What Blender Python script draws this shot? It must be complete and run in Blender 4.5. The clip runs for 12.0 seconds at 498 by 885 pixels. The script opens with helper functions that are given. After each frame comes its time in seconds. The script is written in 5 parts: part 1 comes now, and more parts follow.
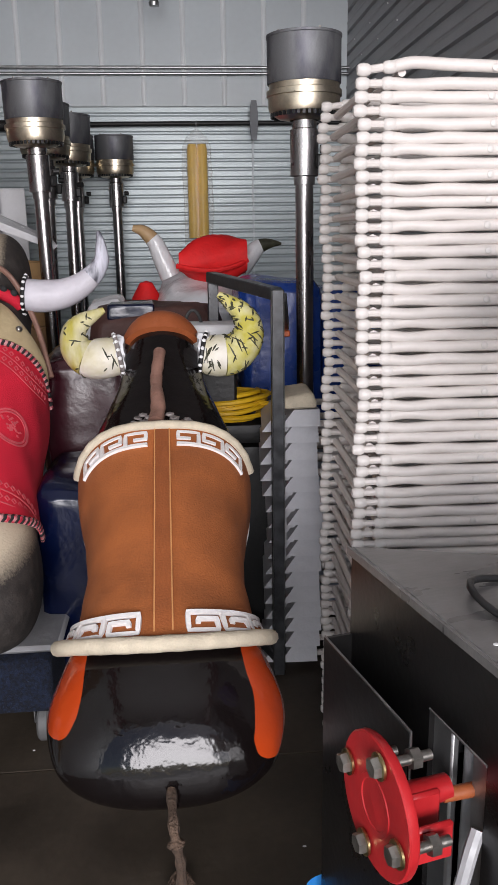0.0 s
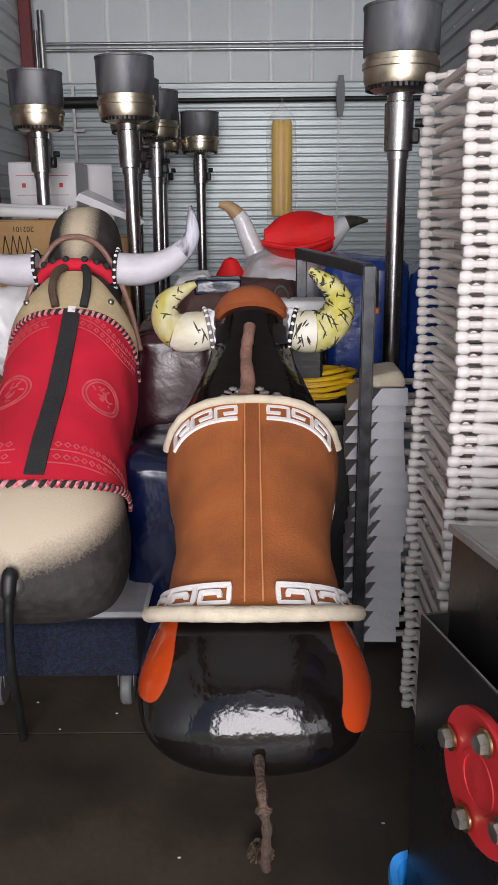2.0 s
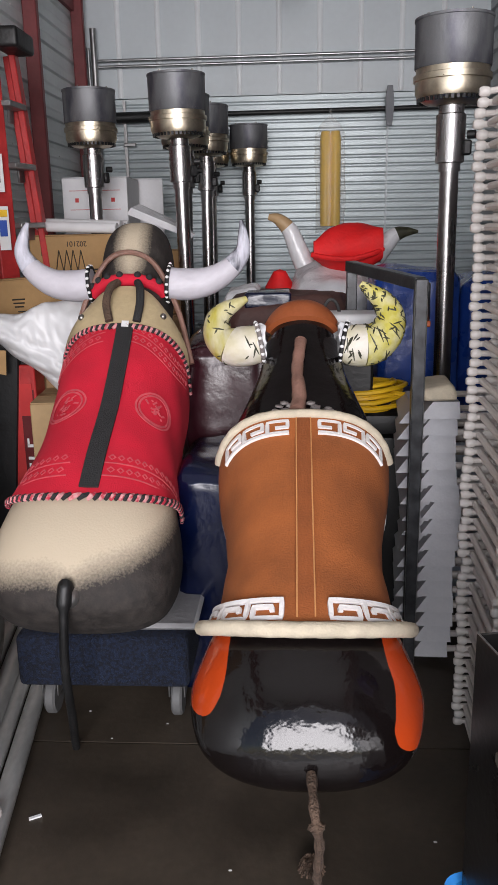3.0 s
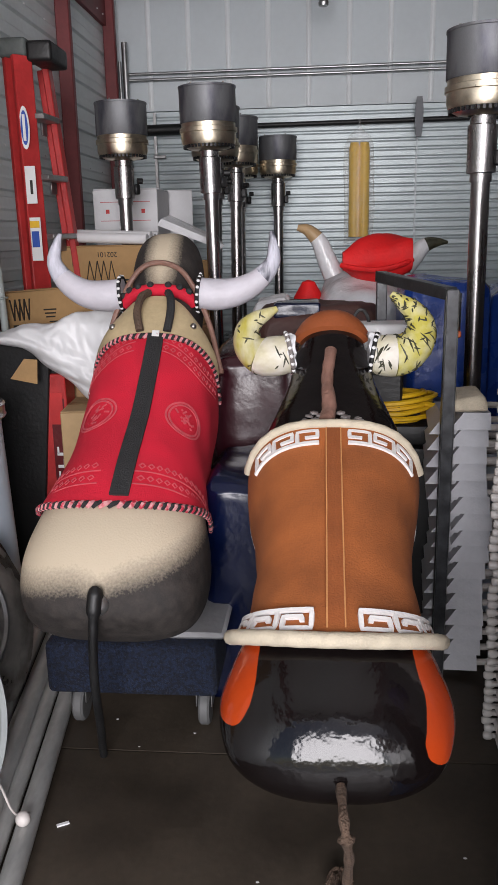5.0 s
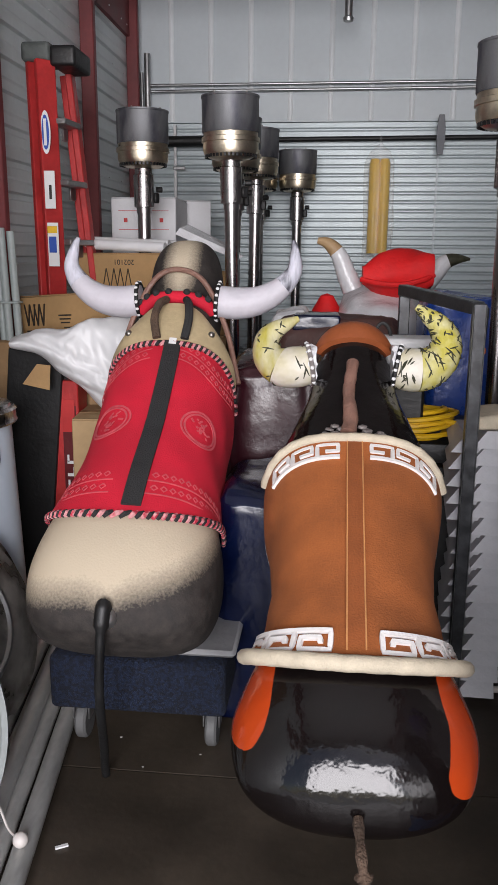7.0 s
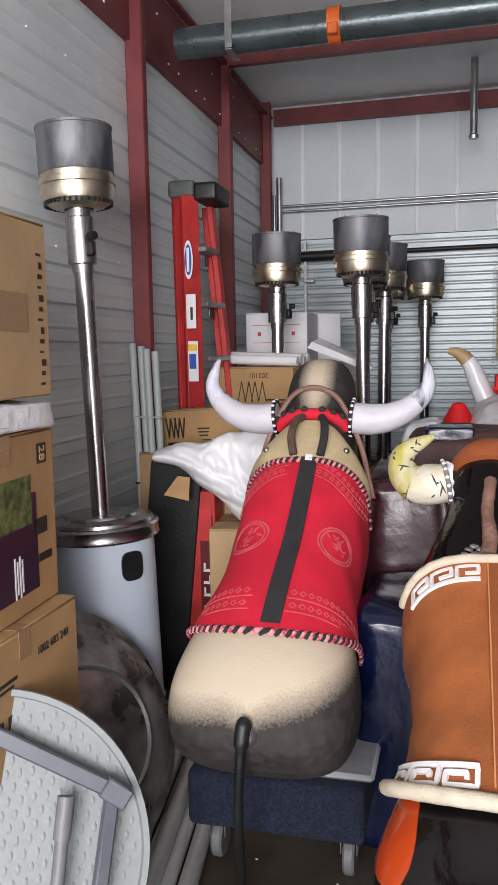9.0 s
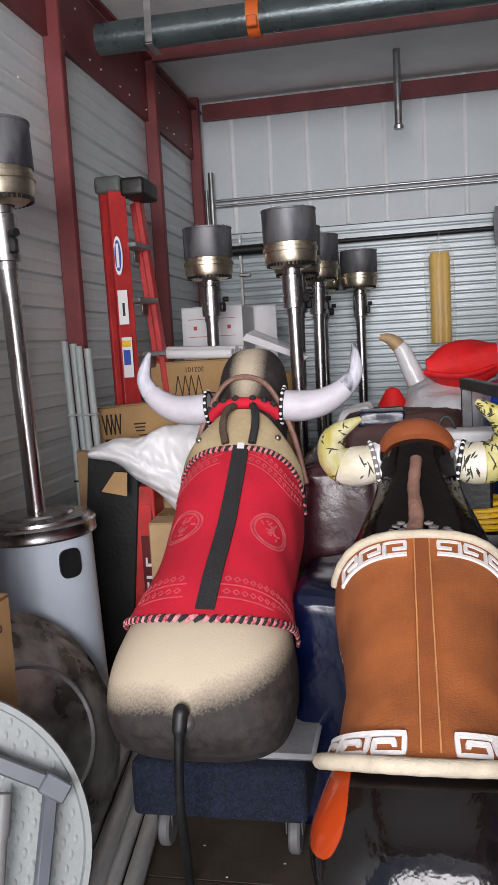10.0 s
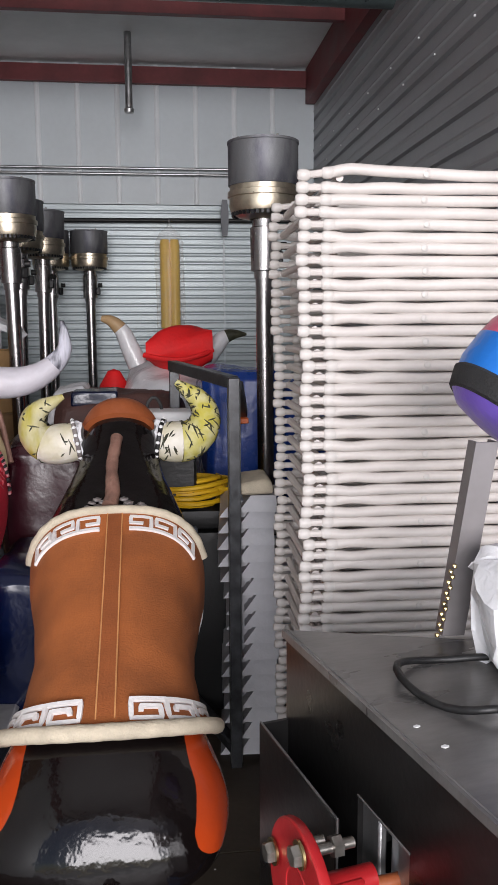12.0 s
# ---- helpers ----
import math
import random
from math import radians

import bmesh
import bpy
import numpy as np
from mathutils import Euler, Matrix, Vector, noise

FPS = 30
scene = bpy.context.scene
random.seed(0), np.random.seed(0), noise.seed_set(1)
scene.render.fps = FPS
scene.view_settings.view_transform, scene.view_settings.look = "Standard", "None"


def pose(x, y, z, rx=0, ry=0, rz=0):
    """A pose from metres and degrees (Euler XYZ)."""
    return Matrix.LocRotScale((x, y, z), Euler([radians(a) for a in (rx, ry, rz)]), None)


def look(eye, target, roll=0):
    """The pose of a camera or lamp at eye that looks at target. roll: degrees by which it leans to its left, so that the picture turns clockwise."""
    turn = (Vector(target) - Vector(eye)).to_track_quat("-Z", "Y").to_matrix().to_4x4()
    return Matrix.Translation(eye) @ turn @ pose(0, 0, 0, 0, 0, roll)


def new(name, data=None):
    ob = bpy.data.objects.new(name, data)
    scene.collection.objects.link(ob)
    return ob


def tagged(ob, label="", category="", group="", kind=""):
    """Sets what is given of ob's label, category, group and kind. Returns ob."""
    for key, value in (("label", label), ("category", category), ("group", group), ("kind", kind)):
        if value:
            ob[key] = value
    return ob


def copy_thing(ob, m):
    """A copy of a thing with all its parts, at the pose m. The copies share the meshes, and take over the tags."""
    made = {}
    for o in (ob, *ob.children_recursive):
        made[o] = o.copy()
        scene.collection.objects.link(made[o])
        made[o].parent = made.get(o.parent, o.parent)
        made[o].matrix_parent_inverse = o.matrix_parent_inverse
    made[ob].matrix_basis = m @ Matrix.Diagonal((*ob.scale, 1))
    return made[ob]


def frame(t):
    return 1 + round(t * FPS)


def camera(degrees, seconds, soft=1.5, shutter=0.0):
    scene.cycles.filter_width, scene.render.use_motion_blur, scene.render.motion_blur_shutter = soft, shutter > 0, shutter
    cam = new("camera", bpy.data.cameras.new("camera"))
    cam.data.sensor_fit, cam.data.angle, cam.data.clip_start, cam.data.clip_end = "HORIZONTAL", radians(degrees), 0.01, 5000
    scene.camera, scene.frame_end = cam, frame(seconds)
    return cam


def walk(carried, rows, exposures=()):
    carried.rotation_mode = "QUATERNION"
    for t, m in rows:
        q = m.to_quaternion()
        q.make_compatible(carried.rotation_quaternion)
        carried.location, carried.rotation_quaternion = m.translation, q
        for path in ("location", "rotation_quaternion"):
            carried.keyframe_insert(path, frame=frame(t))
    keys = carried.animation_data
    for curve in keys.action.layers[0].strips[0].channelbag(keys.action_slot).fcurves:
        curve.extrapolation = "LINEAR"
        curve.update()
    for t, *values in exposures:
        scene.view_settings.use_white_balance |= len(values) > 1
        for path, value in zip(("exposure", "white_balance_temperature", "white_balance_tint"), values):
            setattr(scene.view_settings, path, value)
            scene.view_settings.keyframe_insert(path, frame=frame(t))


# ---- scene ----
cam = camera(34.3, 12.0)
PATH = [
    (0, (0.14, 0.018, 1.376), (0.308, 1.948, 0.878), -0.8),
    (0.5, (0.137, 0.02, 1.371), (0.308, 1.947, 0.866), -1.0),
    (1, (0.133, 0.019, 1.37), (0.304, 1.945, 0.858), -0.9),
    (1.5, (0.116, 0.019, 1.363), (0.263, 1.943, 0.84), -0.3),
    (2, (0.089, 0.016, 1.363), (0.086, 1.942, 0.821), -0.4),
    (2.5, (0.075, 0.007, 1.377), (-0.019, 1.929, 0.834), -0.8),
    (3, (0.075, 0.008, 1.382), (-0.041, 1.936, 0.86), -1.1),
    (3.5, (0.071, 0.007, 1.382), (-0.064, 1.934, 0.867), -1.1),
    (5.3, (0.064, 0.005, 1.38), (-0.125, 1.937, 0.899), -1.4),
    (5.5, (0.069, 0.007, 1.38), (-0.124, 1.942, 0.914), -1.6),
    (6, (0.069, 0.013, 1.379), (-0.127, 1.959, 0.959), -1.5),
    (6.5, (0.044, 0.058, 1.367), (-0.152, 2.01, 0.976), 0.1),
    (6.7, (0.037, 0.064, 1.353), (-0.157, 2.009, 0.928), 0.4),
    (8.3, (0.014, 0.037, 1.361), (-0.316, 1.948, 0.869), 0.1),
    (8.5, (0.005, 0.02, 1.38), (-0.422, 1.937, 1.002), -0.3),
    (9, (0.008, 0.011, 1.423), (-0.498, 1.933, 1.201), -1.0),
    (9.5, (0.038, 0.002, 1.412), (-0.474, 1.924, 1.2), -2.6),
    (10, (0.073, 0.006, 1.397), (-0.317, 1.954, 1.165), -3.2),
    (10.5, (0.127, 0.012, 1.382), (-0.006, 1.99, 1.12), -2.8),
    (11, (0.151, 0.011, 1.375), (0.181, 1.992, 1.097), -2.5),
    (11.5, (0.171, 0.009, 1.369), (0.311, 1.984, 1.081), -1.2),
    (12, (0.202, -0.017, 1.375), (0.429, 1.95, 1.089), -0.3),
]
walk(cam, [(t, look(eye, target, roll)) for t, eye, target, roll in PATH],
     [(0, 0.0), (1.5, 0.0), (2.5, 0.09), (3.7, 0.07), (6, 0.05), (6.5, 0.05), (8.5, 0.32), (9.5, 0.3), (10.5, 0.1), (12, -0.03)])

# ---- world and light ----
world = bpy.data.worlds.new("sky")
scene.world = world
world.use_nodes = True
_n = world.node_tree.nodes
_sky = _n.new("ShaderNodeTexSky")
_sky.sky_type, _sky.sun_disc = "NISHITA", False
_sky.sun_elevation, _sky.sun_rotation = radians(50), radians(160)
world.node_tree.links.new(_sky.outputs[0], _n["Background"].inputs[0])
_n["Background"].inputs[1].default_value = 0.15

sun = bpy.data.lights.new("sun", "SUN")
sun.energy, sun.angle, sun.color = 5.0, radians(0.6), (1.0, 0.96, 0.9)
new("sun", sun).matrix_world = look((4, 10, 16), (0, -4, 0))

door_lamp = bpy.data.lights.new("door_daylight", "AREA")
door_lamp.shape, door_lamp.size, door_lamp.size_y = "RECTANGLE", 3.0, 2.2
door_lamp.energy, door_lamp.color = 430, (1.0, 0.955, 0.98)
new("door_daylight", door_lamp).matrix_world = look((0.3, -4.0, 2.0), (0.0, 5.0, 2.4))


# ---- materials ----
def mat(name, col, rough=0.5, metal=0.0, var=0.25, scale=6.0, fine=60.0, bump=0.15, col2=None, coat=0.0, spread=(0.35, 0.7), stretch=(1, 1, 1), sheen=0.0, rvar=0.15):
    """A surface with two scales of colour variation, uneven gloss and fine relief."""
    m = bpy.data.materials.new(name)
    m.use_nodes = True
    nt = m.node_tree
    N, L = nt.nodes, nt.links
    b = N["Principled BSDF"]
    tc = N.new("ShaderNodeTexCoord")
    mp = N.new("ShaderNodeMapping")
    mp.inputs["Scale"].default_value = stretch
    L.new(tc.outputs["Object"], mp.inputs[0])
    n1, n2 = N.new("ShaderNodeTexNoise"), N.new("ShaderNodeTexNoise")
    n1.inputs["Scale"].default_value, n1.inputs["Detail"].default_value = scale, 6
    n2.inputs["Scale"].default_value, n2.inputs["Detail"].default_value = fine, 4
    for n in (n1, n2):
        L.new(mp.outputs[0], n.inputs["Vector"])
    ramp = N.new("ShaderNodeMapRange")
    ramp.inputs["From Min"].default_value, ramp.inputs["From Max"].default_value = spread
    L.new(n1.outputs[0], ramp.inputs[0])
    mix = N.new("ShaderNodeMix")
    mix.data_type = "RGBA"
    dark = col2 or tuple(c * (1 - var) for c in col)
    mix.inputs["A"].default_value, mix.inputs["B"].default_value = (*dark, 1), (*col, 1)
    L.new(ramp.outputs[0], mix.inputs["Factor"])
    mul = N.new("ShaderNodeMix")
    mul.data_type, mul.blend_type = "RGBA", "MULTIPLY"
    mul.inputs["Factor"].default_value = 1.0
    r2 = N.new("ShaderNodeMapRange")
    r2.inputs["To Min"].default_value, r2.inputs["To Max"].default_value = 1 - var * 0.6, 1 + var * 0.3
    L.new(n2.outputs[0], r2.inputs[0])
    L.new(mix.outputs["Result"], mul.inputs["A"])
    L.new(r2.outputs[0], mul.inputs["B"])
    L.new(mul.outputs["Result"], b.inputs["Base Color"])
    rr = N.new("ShaderNodeMapRange")
    rr.inputs["To Min"].default_value, rr.inputs["To Max"].default_value = max(0.02, rough - rvar), min(1, rough + rvar)
    L.new(n1.outputs[0], rr.inputs[0])
    L.new(rr.outputs[0], b.inputs["Roughness"])
    b.inputs["Metallic"].default_value = metal
    b.inputs["Coat Weight"].default_value = coat
    b.inputs["Coat Roughness"].default_value = 0.08
    b.inputs["Sheen Weight"].default_value = sheen
    if bump:
        bp = N.new("ShaderNodeBump")
        bp.inputs["Strength"].default_value, bp.inputs["Distance"].default_value = bump, 0.01
        L.new(n2.outputs[0], bp.inputs["Height"])
        L.new(bp.outputs[0], b.inputs["Normal"])
        L.new(bp.outputs[0], b.inputs["Coat Normal"])
    return m


def blend_mat(name, attr, base, over, **kw):
    """A surface of two colours, parted where the mesh's own attribute says so."""
    m = mat(name, base, **kw)
    N, L = m.node_tree.nodes, m.node_tree.links
    b = N["Principled BSDF"]
    src = b.inputs["Base Color"].links[0].from_socket
    a = N.new("ShaderNodeAttribute")
    a.attribute_name = attr
    mix = N.new("ShaderNodeMix")
    mix.data_type = "RGBA"
    mix.inputs["B"].default_value = (*over, 1)
    n = N.new("ShaderNodeTexNoise")
    n.inputs["Scale"].default_value, n.inputs["Detail"].default_value = (55 if kw.get("coat") else 170), 5
    tc = N.new("ShaderNodeTexCoord")
    L.new(tc.outputs["Object"], n.inputs["Vector"])
    add = N.new("ShaderNodeMath")
    add.operation = "MULTIPLY_ADD"
    amp = 0.06 if kw.get("coat") else 0.42
    add.inputs[1].default_value = amp
    L.new(n.outputs[0], add.inputs[0])
    L.new(a.outputs["Fac"], add.inputs[2])
    mr = N.new("ShaderNodeMapRange")
    e = 0.02 if kw.get("coat") else 0.35
    off = amp / 2
    mr.inputs["From Min"].default_value, mr.inputs["From Max"].default_value = 0.5 - e + off, 0.5 + e + off
    L.new(add.outputs[0], mr.inputs[0])
    L.new(mr.outputs[0], mix.inputs["Factor"])
    L.new(src, mix.inputs["A"])
    L.new(mix.outputs["Result"], b.inputs["Base Color"])
    return m


M = dict(
    concrete=mat("concrete_floor", (0.080, 0.062, 0.045), 0.5, var=0.55, scale=2.6, fine=45, bump=0.08, rvar=0.2),
    # very pale so that the unseen ground throws sunlight up to the ceiling
    outside=mat("bounce_paving", (0.74, 0.73, 0.71), 0.9, scale=1.0),
    # left siding is coloured paler than the right, adding light the lamps don't give
    siding=mat("brightened_siding", (0.77, 0.82, 0.825), 0.45, var=0.14, scale=1.6, fine=30, bump=0.03, metal=0.1),
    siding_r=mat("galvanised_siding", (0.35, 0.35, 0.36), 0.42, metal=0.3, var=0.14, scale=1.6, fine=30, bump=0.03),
    white_panel=mat("white_wall_panel", (0.64, 0.70, 0.73), 0.45, var=0.1, scale=1.5, fine=25, bump=0.03),
    # paler than the panel: the light that glossy ribs catch, put into colour
    rib_highlight=mat("highlit_panel_rib", (0.84, 0.88, 0.90), 0.35, var=0.08, scale=3, fine=25, bump=0.02),
    rollup=mat("rollup_steel", (0.52, 0.59, 0.61), 0.4, var=0.12, scale=2, fine=40, bump=0.03, metal=0.2),
    maroon=mat("maroon_steel", (0.22, 0.042, 0.045), 0.5, var=0.35, scale=5, fine=50, bump=0.05),
    insulation=mat("white_insulation", (0.90, 0.91, 0.90), 0.6, var=0.1, scale=4, fine=20, bump=0.25),
    tube=mat("weathered_galvanised_tube", (0.60, 0.60, 0.58), 0.4, 0.3, var=0.4, scale=12, fine=80, bump=0.05, stretch=(1, 0.3, 1)),
    galv=mat("galvanised_steel", (0.52, 0.53, 0.53), 0.35, 0.9, var=0.3, scale=14, fine=90, bump=0.03),
    pipe_green=mat("dark_pipe", (0.12, 0.15, 0.155), 0.3, 0.5, var=0.3, scale=7),
    orange=mat("orange_coupling", (0.75, 0.14, 0.02), 0.45),
    black_rubber=mat("black_rubber", (0.01, 0.01, 0.0105), 0.5, var=0.3, scale=12),
    black_metal=mat("black_painted_steel", (0.009, 0.0085, 0.0085), 0.3, var=0.5, scale=5, fine=70, bump=0.05, rvar=0.2),
    steel=mat("brushed_steel", (0.46, 0.44, 0.44), 0.27, 1.0, var=0.2, scale=10, fine=160, bump=0.02, stretch=(1, 1, 0.15)),
    steel_dark=mat("dull_steel", (0.3, 0.28, 0.26), 0.34, 1.0, var=0.35, scale=10, fine=140, bump=0.03),
    burnt=mat("scorched_steel_mesh", (0.20, 0.205, 0.215), 0.5, 0.6, var=0.35, scale=14, fine=420, bump=0.12, col2=(0.075, 0.075, 0.095), stretch=(1, 1, 0.35), spread=(0.4, 0.62)),
    tan_steel=mat("heat_tinted_steel", (0.82, 0.72, 0.56), 0.33, 1.0, var=0.35, scale=16, fine=120, bump=0.02),
    tank=mat("film_covered_tank", (0.60, 0.67, 0.76), 0.35, var=0.08, scale=4, fine=30, bump=0.02),
    worn_frame=mat("worn_dark_steel", (0.07, 0.073, 0.08), 0.35, var=0.6, scale=25, fine=90, metal=0.3, bump=0.05),
    chair=mat("white_resin", (0.66, 0.61, 0.575), 0.45, var=0.16, scale=5, fine=45, bump=0.04),
    chair_cap=mat("white_resin_caps", (0.62, 0.585, 0.555), 0.45, var=0.08, scale=20, bump=0.03),
    chair_seat=mat("white_vinyl_seat", (0.5, 0.5, 0.525), 0.45, var=0.12, scale=9),
    card=mat("cardboard", (0.47, 0.285, 0.125), 0.8, var=0.2, scale=4, fine=50, bump=0.06),
    card_light=mat("pale_cardboard", (0.52, 0.35, 0.18), 0.8, var=0.2, scale=4, fine=50, bump=0.06),
    card_in=mat("cardboard_edge", (0.42, 0.26, 0.13), 0.85),
    tape=mat("packing_tape", (0.36, 0.23, 0.12), 0.25, var=0.1),
    ink=mat("black_print", (0.03, 0.025, 0.02), 0.6, bump=0),
    white_ink=mat("white_print", (0.8, 0.8, 0.8), 0.6, var=0.05, bump=0),
    purple_print=mat("dark_plum_print", (0.045, 0.022, 0.05), 0.35, bump=0),
    foliage_print=mat("leafy_print", (0.2, 0.26, 0.08), 0.5, var=0.8, scale=40, fine=120, bump=0, col2=(0.04, 0.06, 0.02)),
    white_box=mat("white_carton", (0.72, 0.72, 0.74), 0.7, var=0.08),
    red_print=mat("red_print", (0.6, 0.03, 0.03), 0.5, bump=0),
    blue_print=mat("blue_print", (0.03, 0.1, 0.5), 0.5, bump=0),
    plastic_bag=mat("white_plastic_film", (0.78, 0.78, 0.8), 0.3, var=0.1, scale=9, fine=25, bump=0.5),
    sack=mat("white_poly_sack", (0.74, 0.74, 0.75), 0.4, var=0.08, scale=9, fine=25, bump=0.1),
    clear_wrap=mat("milky_wrap", (0.76, 0.76, 0.78), 0.22, var=0.12, scale=14, fine=30, bump=0.5),
    ladder_red=mat("red_fibreglass", (0.56, 0.035, 0.035), 0.45, var=0.35, scale=8, fine=60),
    ladder_cap=mat("grey_green_plastic", (0.11, 0.125, 0.12), 0.6, var=0.4, scale=25),
    alu=mat("aluminium", (0.42, 0.42, 0.42), 0.4, 0.9, var=0.25),
    pvc=mat("grey_green_conduit", (0.42, 0.47, 0.46), 0.45, var=0.12),
    carpet=mat("blue_carpet", (0.009, 0.018, 0.048), 0.95, var=0.7, scale=110, fine=260, bump=1.0, col2=(0.002, 0.004, 0.014), spread=(0.4, 0.6)),
    blue_vinyl=mat("blue_vinyl", (0.02, 0.07, 0.36), 0.28, var=0.25, scale=7, fine=18, bump=0.4),
    blue_dark=mat("dark_blue_vinyl", (0.002, 0.006, 0.034), 0.22, var=0.3, scale=7, fine=12, bump=0.4),
    maroon_vinyl=mat("maroon_vinyl", (0.045, 0.007, 0.013), 0.26, var=0.3, scale=6, fine=11, bump=0.35),
    blue_plastic=mat("blue_plastic", (0.03, 0.27, 0.75), 0.35, var=0.15),
    cord=mat("yellow_cord", (0.72, 0.43, 0.01), 0.45, var=0.15),
    yellow_plastic=mat("yellow_plastic", (0.9, 0.55, 0.03), 0.4, var=0.15),
    suede=mat("brown_suede", (0.40, 0.115, 0.026), 0.9, var=0.38, scale=7, fine=220, bump=0.25),
    suede_band=mat("brown_suede_band", (0.33, 0.09, 0.02), 0.9, var=0.3, scale=9, fine=220, bump=0.25),
    suede_cap=mat("rust_leather", (0.36, 0.095, 0.03), 0.5, var=0.25, scale=10, fine=120, bump=0.12),
    fleece=mat("cream_fleece", (0.62, 0.54, 0.41), 0.95, var=0.2, scale=30, fine=260, bump=0.35),
    key=mat("white_braid", (0.82, 0.79, 0.77), 0.8, var=0.1, scale=30, fine=150, bump=0.3),
    thread=mat("orange_thread", (0.62, 0.28, 0.1), 0.8, bump=0.2),
    rope=mat("brown_rope", (0.12, 0.075, 0.05), 0.9, var=0.4, scale=25, fine=140, bump=0.8),
    mane=mat("wrapped_grip", (0.30, 0.16, 0.12), 0.5, var=0.35, scale=16, fine=60, bump=0.5),
    tape_clear=mat("grey_tape", (0.28, 0.25, 0.24), 0.3, var=0.4, scale=30, bump=0.4),
    red_cloth=mat("red_jersey", (0.66, 0.008, 0.034), 0.85, var=0.2, scale=9, fine=300, bump=0.25),
    pale_red=mat("faded_red_print", (0.72, 0.10, 0.125), 0.8, var=0.3, scale=40, fine=200, bump=0.1),
    pink_braid=mat("pale_pink_braid", (0.66, 0.30, 0.31), 0.8, var=0.45, scale=60, fine=200, bump=0.2, col2=(0.5, 0.03, 0.06), spread=(0.4, 0.55)),
    black_strap=mat("black_webbing", (0.025, 0.025, 0.026), 0.8, var=0.3, scale=20, fine=300, bump=0.4),
    cream_leather=mat("cream_leather", (0.55, 0.43, 0.25), 0.6, var=0.25, scale=8, fine=80, bump=0.15),
    horn_tape=mat("white_taped_horn", (0.62, 0.595, 0.645), 0.5, var=0.12, scale=14, fine=60, bump=0.15),
    horn_tip=mat("streaked_horn_tip", (0.62, 0.62, 0.7), 0.5, var=0.7, scale=20, fine=70, bump=0.1, col2=(0.1, 0.1, 0.12), spread=(0.36, 0.5), stretch=(1.6, 1.6, 0.3)),
    horn_white=mat("dull_white_horn", (0.70, 0.66, 0.58), 0.5, var=0.15, scale=14, fine=50, bump=0.25, col2=(0.58, 0.53, 0.36), spread=(0.35, 0.6)),
    horn_yellow=mat("yellow_stained_horn", (0.60, 0.56, 0.38), 0.5, var=0.35, scale=26, fine=70, bump=0.3, col2=(0.44, 0.38, 0.06), spread=(0.36, 0.64), stretch=(1, 0.5, 0.4)),
    horn_scratch=mat("yellow_horn", (0.62, 0.58, 0.30), 0.5, var=0.3, scale=22, fine=60, bump=0.2, col2=(0.50, 0.44, 0.07), spread=(0.38, 0.62)),
    horn_dark=mat("dark_horn_tip", (0.07, 0.07, 0.04), 0.5, var=0.6, scale=30),
    wrap_tan=mat("tan_tape", (0.5, 0.33, 0.17), 0.5, var=0.2),
    santa_red=mat("red_felt", (0.85, 0.01, 0.012), 0.7, var=0.15, scale=12, bump=0.2),
    flange_red=mat("red_enamel", (0.46, 0.016, 0.02), 0.4, var=0.3, scale=14, fine=60, bump=0.06),
    bolt=mat("zinc_bolt", (0.36, 0.34, 0.31), 0.35, 0.9, var=0.4, scale=40),
    brass=mat("yellow_zinc_washer", (0.55, 0.45, 0.22), 0.3, 1.0),
    grey_frame=mat("grey_powder_coat", (0.11, 0.12, 0.14), 0.4, var=0.2, scale=10, bump=0.03),
    # white plastic coloured mid grey: its shade is put into the base colour
    table_shaded=mat("shaded_white_plastic", (0.26, 0.28, 0.275), 0.5, var=0.12, scale=8),
    dish=mat("scuffed_aluminium_dish", (0.52, 0.49, 0.455), 0.3, 0.6, var=0.5, scale=7, fine=22, bump=0.1, col2=(0.13, 0.115, 0.10), spread=(0.42, 0.64), rvar=0.25),
    caster_grey=mat("grey_caster", (0.2, 0.2, 0.2), 0.5),
    rubber_grey=mat("grey_wheel_rubber", (0.13, 0.13, 0.13), 0.6),
    leather_dark=mat("dark_brown_hide", (0.09, 0.04, 0.033), 0.6, var=0.3, scale=10, fine=60, bump=0.3),
    pink=mat("pink_plastic", (0.7, 0.12, 0.22), 0.45),
    hull_blue=mat("bright_blue_plastic", (0.02, 0.2, 0.7), 0.35, var=0.2),
    violet=mat("violet_plastic", (0.2, 0.12, 0.6), 0.4),
    lead_grey=mat("grey_cable", (0.4, 0.4, 0.41), 0.4),
)
M["bull_black"] = blend_mat("black_vinyl_hide", "patch", (0.006, 0.0042, 0.0042), (0.40, 0.045, 0.008), rough=0.12, var=0.3, scale=6, fine=11, bump=0.45, coat=0.1, rvar=0.05)
M["bull_black"].node_tree.nodes["Principled BSDF"].inputs["Specular IOR Level"].default_value = 0.3
M["bull_grey"] = blend_mat("grey_and_cream_hide", "patch", (0.042, 0.034, 0.030), (0.50, 0.42, 0.31), rough=0.8, var=0.6, scale=38, fine=190, bump=0.15)


# ---- builders ----
def part(name, bm, material, parent=None, label="", sharp=38, mats=()):
    me = bpy.data.meshes.new(name)
    bmesh.ops.recalc_face_normals(bm, faces=bm.faces)
    bm.to_mesh(me)
    bm.free()
    for m in (material, *mats):
        me.materials.append(m)
    me.shade_smooth()
    me.set_sharp_from_angle(angle=radians(sharp))
    ob = new(name, me)
    if parent:
        ob.parent = parent
    if label:
        ob["label"] = label
    return ob


def thing(name, m, label, category, group="", kind=""):
    ob = new(name)
    ob.empty_display_size = 0.1
